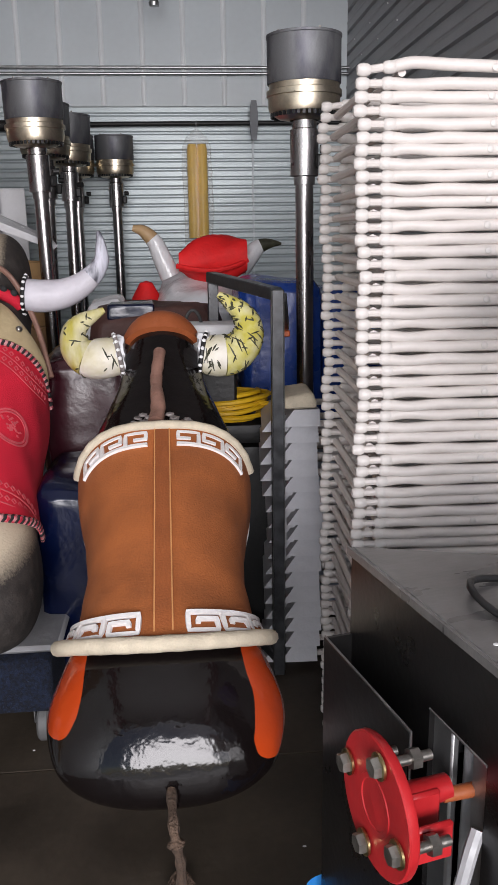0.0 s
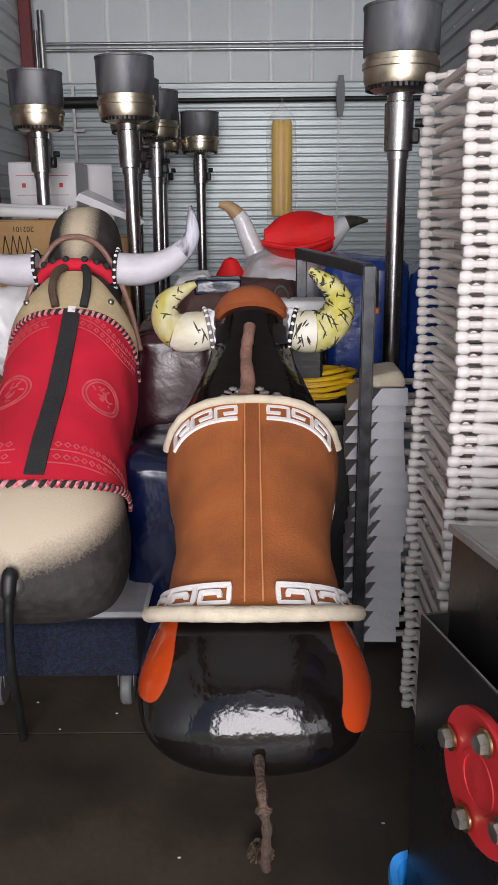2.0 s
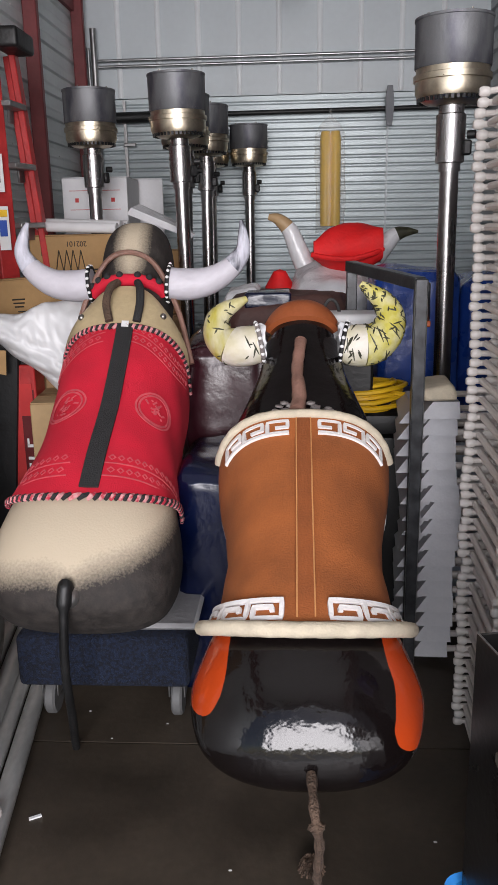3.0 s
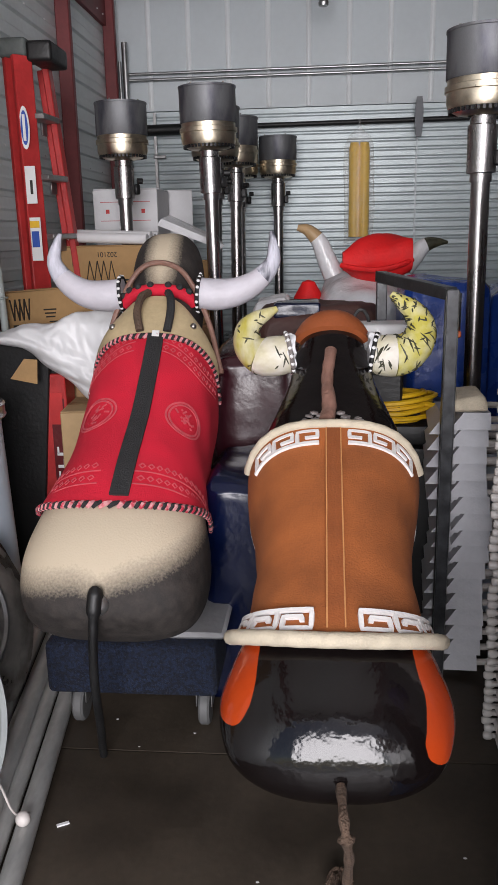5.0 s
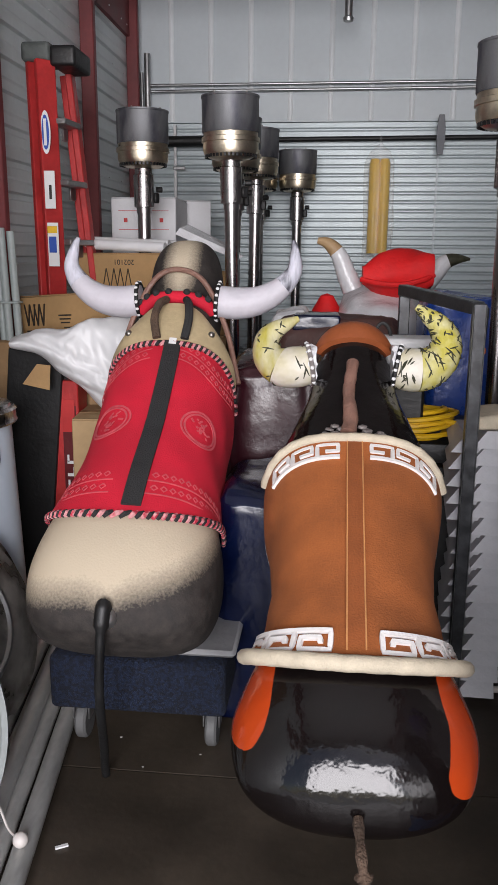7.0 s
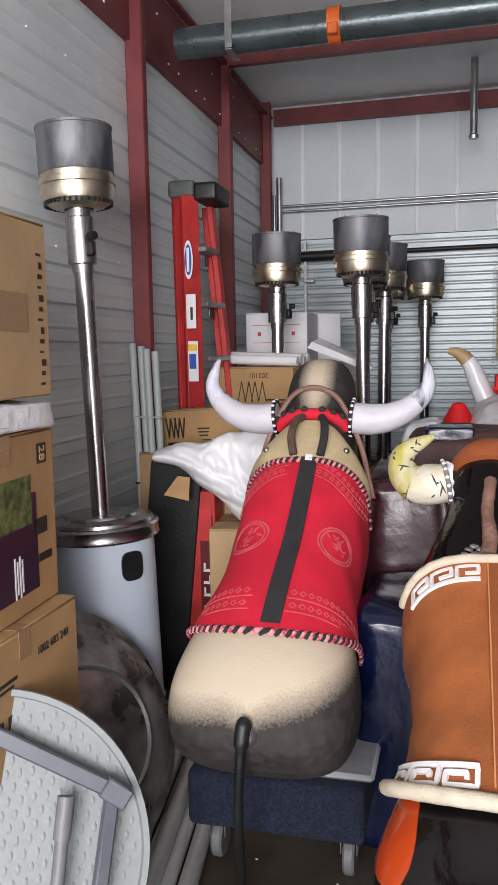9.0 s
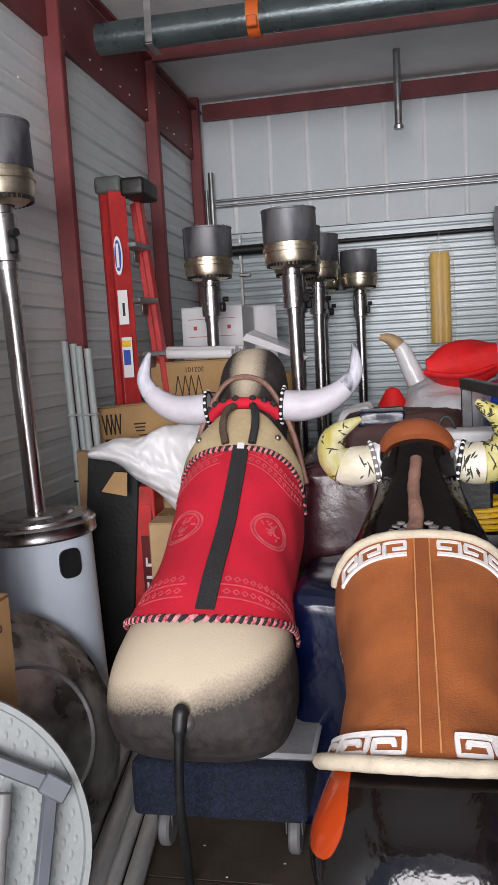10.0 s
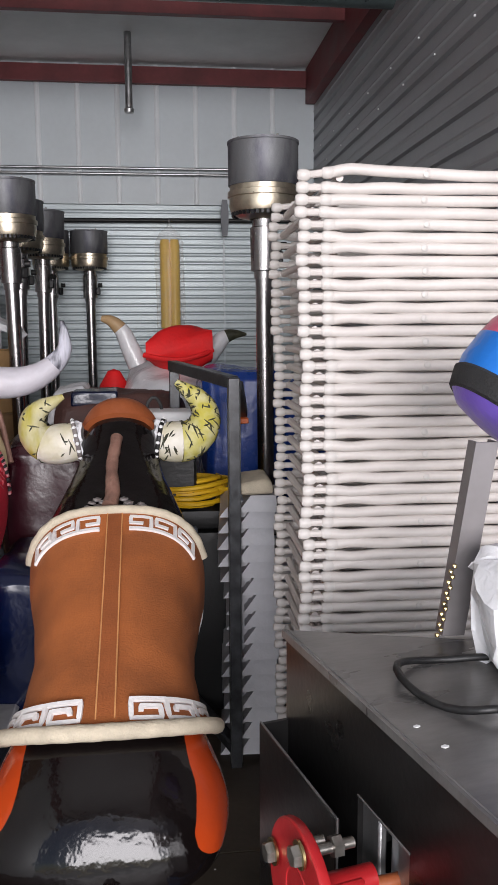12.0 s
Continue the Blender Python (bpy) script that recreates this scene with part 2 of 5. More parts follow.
    ob.matrix_world = m
    return tagged(ob, label, category, group, kind)


def box(bm, size, at=(0, 0, 0), bevel=0.0, rot=None, seg=1):
    made = bmesh.ops.create_cube(bm, size=1.0)["verts"]
    m = Matrix.Translation(at) @ (rot.to_4x4() if rot else Matrix()) @ Matrix.Diagonal((*size, 1))
    bmesh.ops.transform(bm, matrix=m, verts=made)
    if bevel:
        edges = list({e for v in made for e in v.link_edges})
        bmesh.ops.bevel(bm, geom=edges, offset=bevel, segments=seg, affect="EDGES", profile=0.6)
    return bm


def rings(bm, loops, closed=True, caps=True):
    """Skins a row of loops of equally many points."""
    vs = [[bm.verts.new(p) for p in lp] for lp in loops]
    n = len(vs[0])
    for a, b in zip(vs, vs[1:]):
        for i in range(n if closed else n - 1):
            j = (i + 1) % n
            bm.faces.new((a[i], a[j], b[j], b[i]))
    if caps and closed:
        bm.faces.new(vs[0][::-1])
        bm.faces.new(vs[-1])
    return bm


def sweep(bm, pts, radius, seg=10, caps=True):
    """A round tube along points; radius is a number or one for each point."""
    pts = [Vector(p) for p in pts]
    rs = radius if isinstance(radius, (list, tuple)) else [radius] * len(pts)
    loops, side = [], None
    for i, p in enumerate(pts):
        d = (pts[min(i + 1, len(pts) - 1)] - pts[max(i - 1, 0)]).normalized()
        if side is None:
            side = d.orthogonal().normalized()
        side = (side - d * side.dot(d)).normalized()
        up = d.cross(side)
        loops.append([p + rs[i] * (math.cos(a) * side + math.sin(a) * up) for a in (2 * math.pi * k / seg for k in range(seg))])
    return rings(bm, loops, True, caps)


def smooth_path(pts, n=8):
    """Points along a Catmull-Rom curve through pts."""
    P = [Vector(p) for p in pts]
    P = [2 * P[0] - P[1]] + P + [2 * P[-1] - P[-2]]
    out = []
    for i in range(1, len(P) - 2):
        a, b, c, d = P[i - 1 : i + 3]
        for k in range(n):
            t = k / n
            out.append(0.5 * (2 * b + (c - a) * t + (2 * a - 5 * b + 4 * c - d) * t * t + (3 * b - a - 3 * c + d) * t**3))
    return out + [P[-2]]


def lathe(bm, profile, seg=32, at=(0, 0, 0), caps=False):
    """Turns (radius, height) pairs about the z axis."""
    loops = [[(at[0] + r * math.cos(2 * math.pi * k / seg), at[1] + r * math.sin(2 * math.pi * k / seg), at[2] + z) for k in range(seg)] for r, z in profile]
    return rings(bm, loops, True, caps)


def prism(bm, outline, depth, m=Matrix()):
    """A flat outline in x and z, given depth along y."""
    a = [bm.verts.new(m @ Vector((x, 0, z))) for x, z in outline]
    b = [bm.verts.new(m @ Vector((x, depth, z))) for x, z in outline]
    n = len(a)
    bm.faces.new(a[::-1])
    bm.faces.new(b)
    for i in range(n):
        j = (i + 1) % n
        bm.faces.new((a[i], a[j], b[j], b[i]))
    return bm


def B():
    return bmesh.new()


def interp(rows, u):
    """Smooth reading of rows (u, a, b, ...) at u."""
    if u <= rows[0][0]:
        return rows[0][1:]
    for i in range(len(rows) - 1):
        if u <= rows[i + 1][0]:
            r0, r1 = rows[max(i - 1, 0)], rows[i]
            r2, r3 = rows[i + 1], rows[min(i + 2, len(rows) - 1)]
            h = r2[0] - r1[0]
            t = (u - r1[0]) / h
            out = []
            for k in range(1, len(r1)):
                m1 = (r2[k] - r0[k]) / max(r2[0] - r0[0], 1e-6) * h
                m2 = (r3[k] - r1[k]) / max(r3[0] - r1[0], 1e-6) * h
                out.append((2 * t**3 - 3 * t * t + 1) * r1[k] + (t**3 - 2 * t * t + t) * m1 + (-2 * t**3 + 3 * t * t) * r2[k] + (t**3 - t * t) * m2)
            return out
    return rows[-1][1:]


# ---- the storage unit ----
XL, XR, YB, YF, ZC = -1.46, 1.42, 6.2, -1.3, 3.15


def setting(name, bm, material, label, category, sharp=38, mats=()):
    return tagged(part(name, bm, material, None, "", sharp, mats), label, category, kind="structure")


def slab(name, x0, x1, y0, y1, z0, z1, material, label, category):
    return setting(name, box(B(), (x1 - x0, y1 - y0, z1 - z0), ((x0 + x1) / 2, (y0 + y1) / 2, (z0 + z1) / 2)), material, label, category)


def ribbed_side(name, x, out, z_first, pitch, material, label):
    """A side wall of steel sheet with narrow horizontal grooves; out is +1 or -1, away from the room."""
    prof = [(x, 0.0)]
    k = z_first
    while k < ZC - 0.05:
        prof += [(x, k - 0.02), (x + out * 0.018, k - 0.012), (x + out * 0.018, k + 0.012), (x, k + 0.02), (x, k + pitch * 0.42), (x - out * 0.004, k + pitch * 0.5), (x, k + pitch * 0.58)]
        k += pitch
    prof += [(x, ZC + 0.1), (x + out * 0.1, ZC + 0.1), (x + out * 0.1, 0.0)]
    bm = B()
    rings(bm, [[(px, yy, pz) for px, pz in prof] for yy in (YF, YB + 0.1)], True, True)
    return setting(name, bm, material, label, "wall", sharp=15)


slab("floor", XL - 0.1, XR + 0.1, YF - 0.1, 1.925, -0.12, 0.0, M["concrete"], "worn dark concrete floor with a straight control joint", "floor")
slab("floor_rear", XL - 0.1, XR + 0.1, 1.932, YB + 0.1, -0.12, 0.0, M["concrete"], "worn dark concrete floor behind the control joint", "floor")
slab("floor_joint", XL - 0.1, XR + 0.1, 1.925, 1.932, -0.12, -0.006, M["card_in"], "dusty joint between two concrete slabs", "floor")
# ground out of view, added as a bounce surface for the sun
slab("ground", -60, 60, -120, YF - 0.1, -0.14, -0.02, M["outside"], "unseen pale paving outside, added to bounce sunlight into the unit", "ground")
# the left wall's extra light sits in its colour; the right stays mid grey
ribbed_side("wall_left", XL, -1, 0.155, 0.145, M["siding"], "grey corrugated steel side wall with screw heads, light put into its colour")
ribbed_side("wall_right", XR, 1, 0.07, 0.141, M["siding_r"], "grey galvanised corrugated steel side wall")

# back wall: white ribbed panels above a ribbed steel roll-up curtain
bm = B()
outline = [(XL, 0), (XR, 0), (XR, 0.1), (XL, 0.1)]
rings(bm, [[(px, YB + py, z) for px, py in outline] for z in (2.27, ZC + 0.1)], True, True)
wall_back = setting("wall_back", bm, M["white_panel"], "white ribbed steel panel wall above the shutter", "wall", 15)
# ribs get their highlight from a paler colour than the wall
for k in range(9):
    x = -1.17 + 0.2845 * k
    strip = rings(B(), [[(x - 0.019, YB - 0.001, z), (x - 0.008, YB - 0.011, z), (x + 0.008, YB - 0.011, z), (x + 0.019, YB - 0.001, z)] for z in (2.275, ZC + 0.1)])
    part("rib", strip, M["rib_highlight"], wall_back, "", 60)
bm = B()
prof, z = [], 0.0
while z < 2.25:
    prof += [(-0.012, z), (-0.012, z + 0.03), (-0.003, z + 0.042), (-0.003, z + 0.05), (-0.012, z + 0.06)]
    z += 0.062
prof = [p for p in prof if p[1] < 2.265] + [(0.08, 2.26), (0.08, 0)]
rings(bm, [[(xx, YB + py, pz) for py, pz in prof] for xx in (XL, XR)], True, True)
setting("shutter_back", bm, M["rollup"], "pale grey steel shutter with fine horizontal ribs", "shutter", 15)
slab("shutter_seam", 0.728, 0.742, YB - 0.018, YB - 0.0125, 0.0, 2.25, M["white_panel"], "pale vertical seam down the steel shutter", "trim")
slab("wall_front_header", XL, XR, YF - 0.1, YF, 2.75, ZC + 0.1, M["siding"], "steel header above the open roller door", "wall")
slab("ceiling", XL - 0.1, XR + 0.1, YF - 0.1, YB + 0.1, ZC + 0.1, ZC + 0.18, M["insulation"], "white vinyl-faced insulation under the roof", "ceiling")


def channel(name, p0, p1, w, d, label):
    """A maroon steel member between two points; w is across, d is its depth."""
    a, b = Vector(p0), Vector(p1)
    ln = (b - a).length
    bm = B()
    t = 0.006
    c = [(-d / 2, -w / 2), (d / 2, -w / 2), (d / 2, w / 2), (-d / 2, w / 2), (-d / 2, w / 2 - 0.02), (-d / 2 + t, w / 2 - 0.02), (-d / 2 + t, w / 2 - t), (d / 2 - t, w / 2 - t), (d / 2 - t, -w / 2 + t), (-d / 2 + t, -w / 2 + t), (-d / 2 + t, -w / 2 + 0.02), (-d / 2, -w / 2 + 0.02)]
    rot = (b - a).to_track_quat("Z", "Y").to_matrix()
    rings(bm, [[a + rot @ Vector((px, py, s)) for px, py in c] for s in (0, ln)], True, True)
    return setting(name, bm, M["maroon"], label, "steel beam")


def post(name, x0, x1, y0, y1, z1, label):
    bm = box(B(), (x1 - x0, y1 - y0, z1), ((x0 + x1) / 2, (y0 + y1) / 2, z1 / 2), 0.006)
    return setting(name, bm, M["maroon"], label, "steel column")


for i, (ya, yb) in enumerate(((3.52, 3.65), (4.95, 5.07), (6.03, 6.12))):
    post(f"column_{i + 1}", XL + 0.002, XL + 0.085, ya, ya + 0.05, ZC + 0.1, "maroon painted steel column against the side wall")
    post(f"column_{i + 4}", XL + 0.002, XL + 0.05, ya + 0.052, yb, ZC + 0.1, "maroon painted steel column flange against the side wall")
slab("beam_left", XL + 0.002, XL + 0.03, YF, YB - 0.03, 2.81, 3.16, M["maroon"], "maroon steel girder along the side wall", "steel beam")
slab("beam_left_lip", XL + 0.032, XL + 0.075, YF, YB - 0.03, 3.162, 3.18, M["maroon"], "maroon steel girder flange", "steel beam")
slab("beam_right", XR - 0.07, XR - 0.002, YF, YB - 0.03, 3.0, 3.245, M["maroon"], "maroon steel girder along the side wall", "steel beam")
slab("beam_back", XL + 0.09, XR - 0.072, YB - 0.07, YB - 0.03, 3.105, 3.22, M["maroon"], "maroon steel beam across the back wall", "steel beam")
slab("beam_mid", XL + 0.09, XR - 0.072, 4.90, 4.948, 3.14, 3.245, M["maroon"], "maroon steel roof beam across the unit", "steel beam")
slab("beam_front", XL + 0.09, XR - 0.072, 2.2, 2.28, 3.08, 3.22, M["maroon"], "maroon steel roof beam across the unit", "steel beam")
bm = B()
rnd = random.Random(4)
for k in range(30):
    yy = 1.6 + k * 0.15 + rnd.uniform(-0.01, 0.01)
    for zz in (2.865 if k % 3 else 3.05, 2.555 if k % 2 else 1.83):
        box(bm, (0.006, 0.009, 0.007), (XL + (0.034 if zz > 2.8 else 0.004), yy, zz))
tagged(part("screw_heads", bm, M["white_ink"]), "small bright screw heads along the side wall", "screws", kind="structure")
bm = B()
for k in range(18):
    box(bm, (0.006, 0.009, 0.008), (XR - 0.003, 2.2 + k * 0.22, 2.52 + 0.14 * (k % 2)))
tagged(part("screw_heads", bm, M["white_ink"]), "small bright screw heads on galvanised siding", "screws", kind="structure")

bm = sweep(B(), [(XL + 0.09, 4.0, 2.95), (XR - 0.05, 4.0, 2.95)], 0.074, 24)
pipe = tagged(part("sprinkler_pipe", bm, M["pipe_green"]), "thick dark green sprinkler main under the roof", "pipe", kind="structure")
bm = sweep(B(), [(-0.615, 4.0, 2.95), (-0.555, 4.0, 2.95)], 0.084, 24)
for a in (0.5, 3.6):
    box(bm, (0.05, 0.03, 0.05), (-0.585, 4.0 + 0.095 * math.cos(a), 2.95 + 0.095 * math.sin(a)), 0.005)
part("coupling", bm, M["orange"], pipe, "orange grooved coupling")
bm = box(B(), (0.035, 0.004, 0.34), (-1.09, 3.922, 3.05))
box(bm, (0.035, 0.16, 0.005), (-1.09, 4.0, 2.873))
part("hanger", bm, M["galv"], pipe, "galvanised strap hanger")
bm = sweep(B(), [(0.07, 5.55, 2.78), (0.07, 5.55, 3.4)], 0.024, 14)
lathe(bm, [(0.001, 0), (0.03, 0), (0.034, 0.02), (0.026, 0.03)], 14, (0.07, 5.55, 2.755))
tagged(part("drop_pipe", bm, M["galv"]), "short galvanised pipe hanging from the roof", "pipe", kind="structure")
bm = sweep(B(), [(XL + 0.1, YB - 0.05, 2.515), (XR, YB - 0.05, 2.52)], 0.011, 10)
sweep(bm, [(XL + 0.1, YB - 0.05, 2.475), (XR, YB - 0.05, 2.48)], 0.011, 10)
tagged(part("conduit", bm, M["galv"]), "two thin galvanised conduits along the back wall", "conduit", kind="structure")
bm = sweep(B(), [(XL + 0.1, YB - 0.09, 2.13), (-0.75, YB - 0.09, 2.135), (-0.6, YB - 0.09, 2.14)], 0.038, 14)
sweep(bm, [(-0.6, YB - 0.09, 2.14), (XR, YB - 0.09, 2.15)], 0.017, 12)
tagged(part("shutter_axle", bm, M["black_rubber"]), "black shutter axle along the back wall", "axle", kind="structure")
bm = prism(B(), [(-0.018, -0.12), (0.018, -0.12), (0.028, -0.03), (0.028, 0.06), (0.018, 0.14), (-0.018, 0.14), (-0.028, 0.06), (-0.028, -0.03)], 0.03, Matrix.Translation((0.733, YB - 0.145, 2.15)))
tagged(part("axle_bracket", bm, M["grey_frame"]), "dark steel bracket carrying the shutter axle", "bracket", kind="structure")
bm = sweep(B(), [(-1.33, YB - 0.08, 0.4), (-1.33, YB - 0.08, 2.72)], 0.022, 12)
sweep(bm, [(-1.375, YB - 0.06, 0.4), (-1.375, YB - 0.06, 2.6)], 0.012, 10)
tagged(part("riser_pipe", bm, M["galv"]), "galvanised riser in the back corner", "pipe", kind="structure")
bm = box(B(), (0.02, 0.02, 0.8), (-1.14, YB - 0.06, 1.85))
for z in (1.95, 2.15):
    box(bm, (0.09, 0.02, 0.025), (-1.11, YB - 0.075, z), 0.004)
tagged(part("shutter_guide", bm, M["alu"]), "thin steel shutter guide with two latches", "trim", kind="structure")


# ---- the bulls ----
class Hide:
    """The skin of a mechanical bull: sections (u, half width, top, bottom) along a rising axis."""

    def __init__(self, rows, rise, at, power=2.3):
        self.rows, self.at = rows, Vector(at)
        self.power = power if isinstance(power, list) else [(rows[0][0], power), (rows[-1][0], power)]
        c, s = math.cos(radians(rise)), math.sin(radians(rise))
        self.along, self.up = Vector((0, c, s)), Vector((0, -s, c))

    def point(self, u, phi, lift=0.0):
        """phi runs from the top over the right side down to the belly, in radians."""
        w, top, bot = interp(self.rows, u)
        mid, half = (top + bot) / 2, (top - bot) / 2
        cs, sn = math.cos(phi), math.sin(phi)
        e = 2 / interp(self.power, u)[0]
        x = (w + lift) * math.copysign(abs(sn) ** e, sn)
        v = mid + (half + lift) * math.copysign(abs(cs) ** e, cs)
        return self.at + self.along * u + self.up * v + Vector((x, 0, 0))

    def body(self, bm, nu=110, nphi=96, patch=None):
        u0, u1 = self.rows[0][0], self.rows[-1][0]
        us = [u0 + (u1 - u0) * 0.5 * (1 - math.cos(math.pi * i / nu)) for i in range(nu + 1)]
        lay = bm.verts.layers.float.new("patch")
        vs = []
        for u in us:
            row = []
            for k in range(nphi):
                phi = 2 * math.pi * k / nphi
                v = bm.verts.new(self.point(u, phi))
                if patch:
                    v[lay] = patch(u, phi if phi <= math.pi else phi - 2 * math.pi)
                row.append(v)
            vs.append(row)
        for a, b in zip(vs, vs[1:]):
            for k in range(nphi):
                j = (k + 1) % nphi
                bm.faces.new((a[k], a[j], b[j], b[k]))
        bm.faces.new(vs[0][::-1])
        bm.faces.new(vs[-1])
        return bm

    def sheet(self, bm, u_of, phi_of, nu, nv, lift, thick=0.008):
        """A cloth over the hide; u_of and phi_of take (s, t) in 0..1."""
        top, low = [], []
        for i in range(nu + 1):
            top.append([self.point(u_of(i / nu, j / nv), phi_of(i / nu, j / nv), lift(i / nu, j / nv)) for j in range(nv + 1)])
            low.append([self.point(u_of(i / nu, j / nv), phi_of(i / nu, j / nv), lift(i / nu, j / nv) - thick) for j in range(nv + 1)])
        loops = []
        for a, b in zip(top, low):
            loops.append(a + b[::-1])
        return rings(bm, loops, True, True)

    def round(self, u, lift):
        """The angle phi that lies a given way from the back's ridge, measured round the section at u."""
        way, last, table = 0.0, self.point(u, 0.0, lift), [(0.0, 0.0)]
        for k in range(1, 61):
            p = self.point(u, k * 0.03, lift)
            way, last = way + (p - last).length, p
            table.append((way, k * 0.03))
        return lambda d: interp(table, d)[0]

    def strip(self, bm, pts, width, lift, step=0.012, thick=0.0035):
        """A flat braid along (u, phi) points."""
        fine = []
        for (u0, p0), (u1, p1) in zip(pts, pts[1:]):
            n = max(1, int(math.hypot(u1 - u0, (p1 - p0) * 0.2) / step))
            fine += [(u0 + (u1 - u0) * k / n, p0 + (p1 - p0) * k / n) for k in range(n)]
        fine.append(pts[-1])
        P = [self.point(u, p, lift) for u, p in fine]
        Q = [self.point(u, p, lift + 0.01) for u, p in fine]
        loops = []
        for i in range(len(P)):
            d = (P[min(i + 1, len(P) - 1)] - P[max(i - 1, 0)]).normalized()
            nrm = (Q[i] - P[i]).normalized()
            side = d.cross(nrm).normalized() * width / 2
            h = nrm * thick
            loops.append([P[i] - side - h, P[i] + side - h, P[i] + side + h, P[i] - side + h])
        return rings(bm, loops, True, True)


def horn(name, pts, radii, material, parent, label, tip=None, collar=None, split=0.55, scratches=0):
    path = smooth_path(pts, 8)
    n = len(path)
    rr = [interp([(i / (len(radii) - 1), r) for i, r in enumerate(radii)], k / (n - 1))[0] for k in range(n)]
    cut = int(n * split) if tip else n
    ob = part(name, sweep(B(), path[: cut + 1], rr[: cut + 1], 20), material, parent, label)
    if tip:
        part("horn_tip", sweep(B(), path[cut:], rr[cut:], 20), tip, ob, "darker streaked horn tip")
    if scratches:
        rng, bm = random.Random(12), B()
        for k in range(scratches):
            i = rng.randrange(2, n - 3)
            d = (path[i + 1] - path[i]).normalized()
            side = Vector((0, -1, 0)).cross(d).normalized()
            a, turn = rng.uniform(-0.2, 3.3), rng.uniform(-0.5, 0.5)
            at = [path[i + q] + rr[i + q] * 1.01 * (math.cos(a + turn * q) * side - math.sin(a + turn * q) * side.cross(d)) for q in (0, 1, 2)]
            sweep(bm, at, [0.001, 0.0028, 0.001], 5)
        tagged(part("scratch_field", bm, M["horn_dark"], ob, "thin dark scratches"), kind="stuff")
    if collar:
        d = (path[1] - path[0]).normalized()
        side = d.orthogonal().normalized()
        other = d.cross(side)
        ring = [path[0] + d * 0.004 + (rr[0] + 0.004 + 0.002 * math.sin(k * 1.9)) * (math.cos(k * math.pi / 16) * side + math.sin(k * math.pi / 16) * other) for k in range(33)]
        band = part("horn_collar", sweep(B(), ring, 0.007, 8), collar, ob, "laced collar round the horn's root")
        for k in range(0, 32, 2):
            eye = bmesh.new()
            bmesh.ops.create_icosphere(eye, subdivisions=1, radius=0.0065, matrix=Matrix.Translation(ring[k] + (ring[k] - path[0]).normalized() * 0.004))
            part("eyelet", eye, M["white_ink"], band)
    return ob


# the black bull under a suede blanket with key-pattern braid
bull = thing("mechanical_bull", pose(0.094, 1.475, 0), "glossy black bull ride with orange patches and brown suede blanket", "bull ride")
rows1 = [(-0.296, 0.02, -0.148, -0.16), (-0.291, 0.085, -0.128, -0.175), (-0.275, 0.145, -0.1, -0.188), (-0.242, 0.192, -0.068, -0.206), (-0.19, 0.219, -0.036, -0.248), (-0.11, 0.233, -0.01, -0.308), (-0.03, 0.22, 0, -0.36), (0.08, 0.188, 0, -0.40), (0.25, 0.172, 0, -0.43),
         (0.40, 0.188, 0, -0.43), (0.50, 0.206, 0.002, -0.43), (0.58, 0.206, 0.0, -0.41), (0.66, 0.186, 0.0, -0.29), (0.74, 0.16, 0.006, -0.25), (0.82, 0.137, 0.016, -0.23), (0.92, 0.12, 0.03, -0.23), (1.0, 0.116, 0.04, -0.25), (1.08, 0.105, 0.03, -0.25), (1.15, 0.085, -0.02, -0.23), (1.19, 0.05, -0.07, -0.19), (1.205, 0.01, -0.12, -0.14)]
hide1 = Hide(rows1, 25.5, (0, 0, 0.645), [(-0.3, 2.1), (0.0, 2.15), (0.3, 2.4), (0.45, 2.7), (0.6, 2.8), (0.74, 2.8), (0.9, 2.3), (1.2, 2.05)])


def patch1(u, phi):
    p = hide1.point(u, phi)
    x, z = abs(p.x), p.z
    if u < 0.3:
        if phi > 0:
            edge = interp([(0.41, 0.27), (0.44, 0.185), (0.47, 0.162), (0.50, 0.165), (0.535, 0.166), (0.575, 0.152), (0.62, 0.146), (0.7, 0.15)], z)[0]
        else:
            edge = interp([(0.45, 0.30), (0.48, 0.20), (0.51, 0.17), (0.545, 0.156), (0.58, 0.152), (0.66, 0.14)], z)[0]
    else:
        edge = 0.128 + abs(u - 0.6) * 1.0
    return max(0, min(1, 0.5 + (x - edge) * 22))


part("body", hide1.body(B(), patch=patch1), M["bull_black"], bull, "black vinyl hide with orange side patches")


def pad_u(s, t):
    bow = (2 * t - 1) ** 2
    return -0.066 + 0.15 * bow * (1 - s) ** 2 + s * (0.652 - 0.05 * bow)


def pad_phi(s, t):
    reach = interp([(0, 1.5), (0.15, 1.5), (0.5, 1.62), (0.85, 1.75), (1, 1.7)], s)[0]
    return (2 * t - 1) * reach


def pad_lift(s, t):
    return 0.012 + 0.016 * max(0, 1 - s * 7) ** 1.5 + 0.006 * max(0, s * 8 - 7) + 0.0012 * math.sin(s * 23 + t * 9)


blanket = part("blanket", hide1.sheet(B(), pad_u, pad_phi, 60, 56, pad_lift), M["suede"], bull, "brown suede saddle blanket, rubbed darker in patches")
for s0 in (0.0, 1.0):
    line = [hide1.point(pad_u(s0, j / 60) + (0.004 if s0 else -0.006), pad_phi(s0, j / 60), pad_lift(s0, j / 60) + 0.001 + 0.0008 * math.sin(j * 1.7)) for j in (range(7, 54) if s0 else range(61))]
    part("fleece_edge", sweep(B(), line, 0.013 if s0 else 0.016, 10), M["fleece"], blanket, "cream fleece edging")
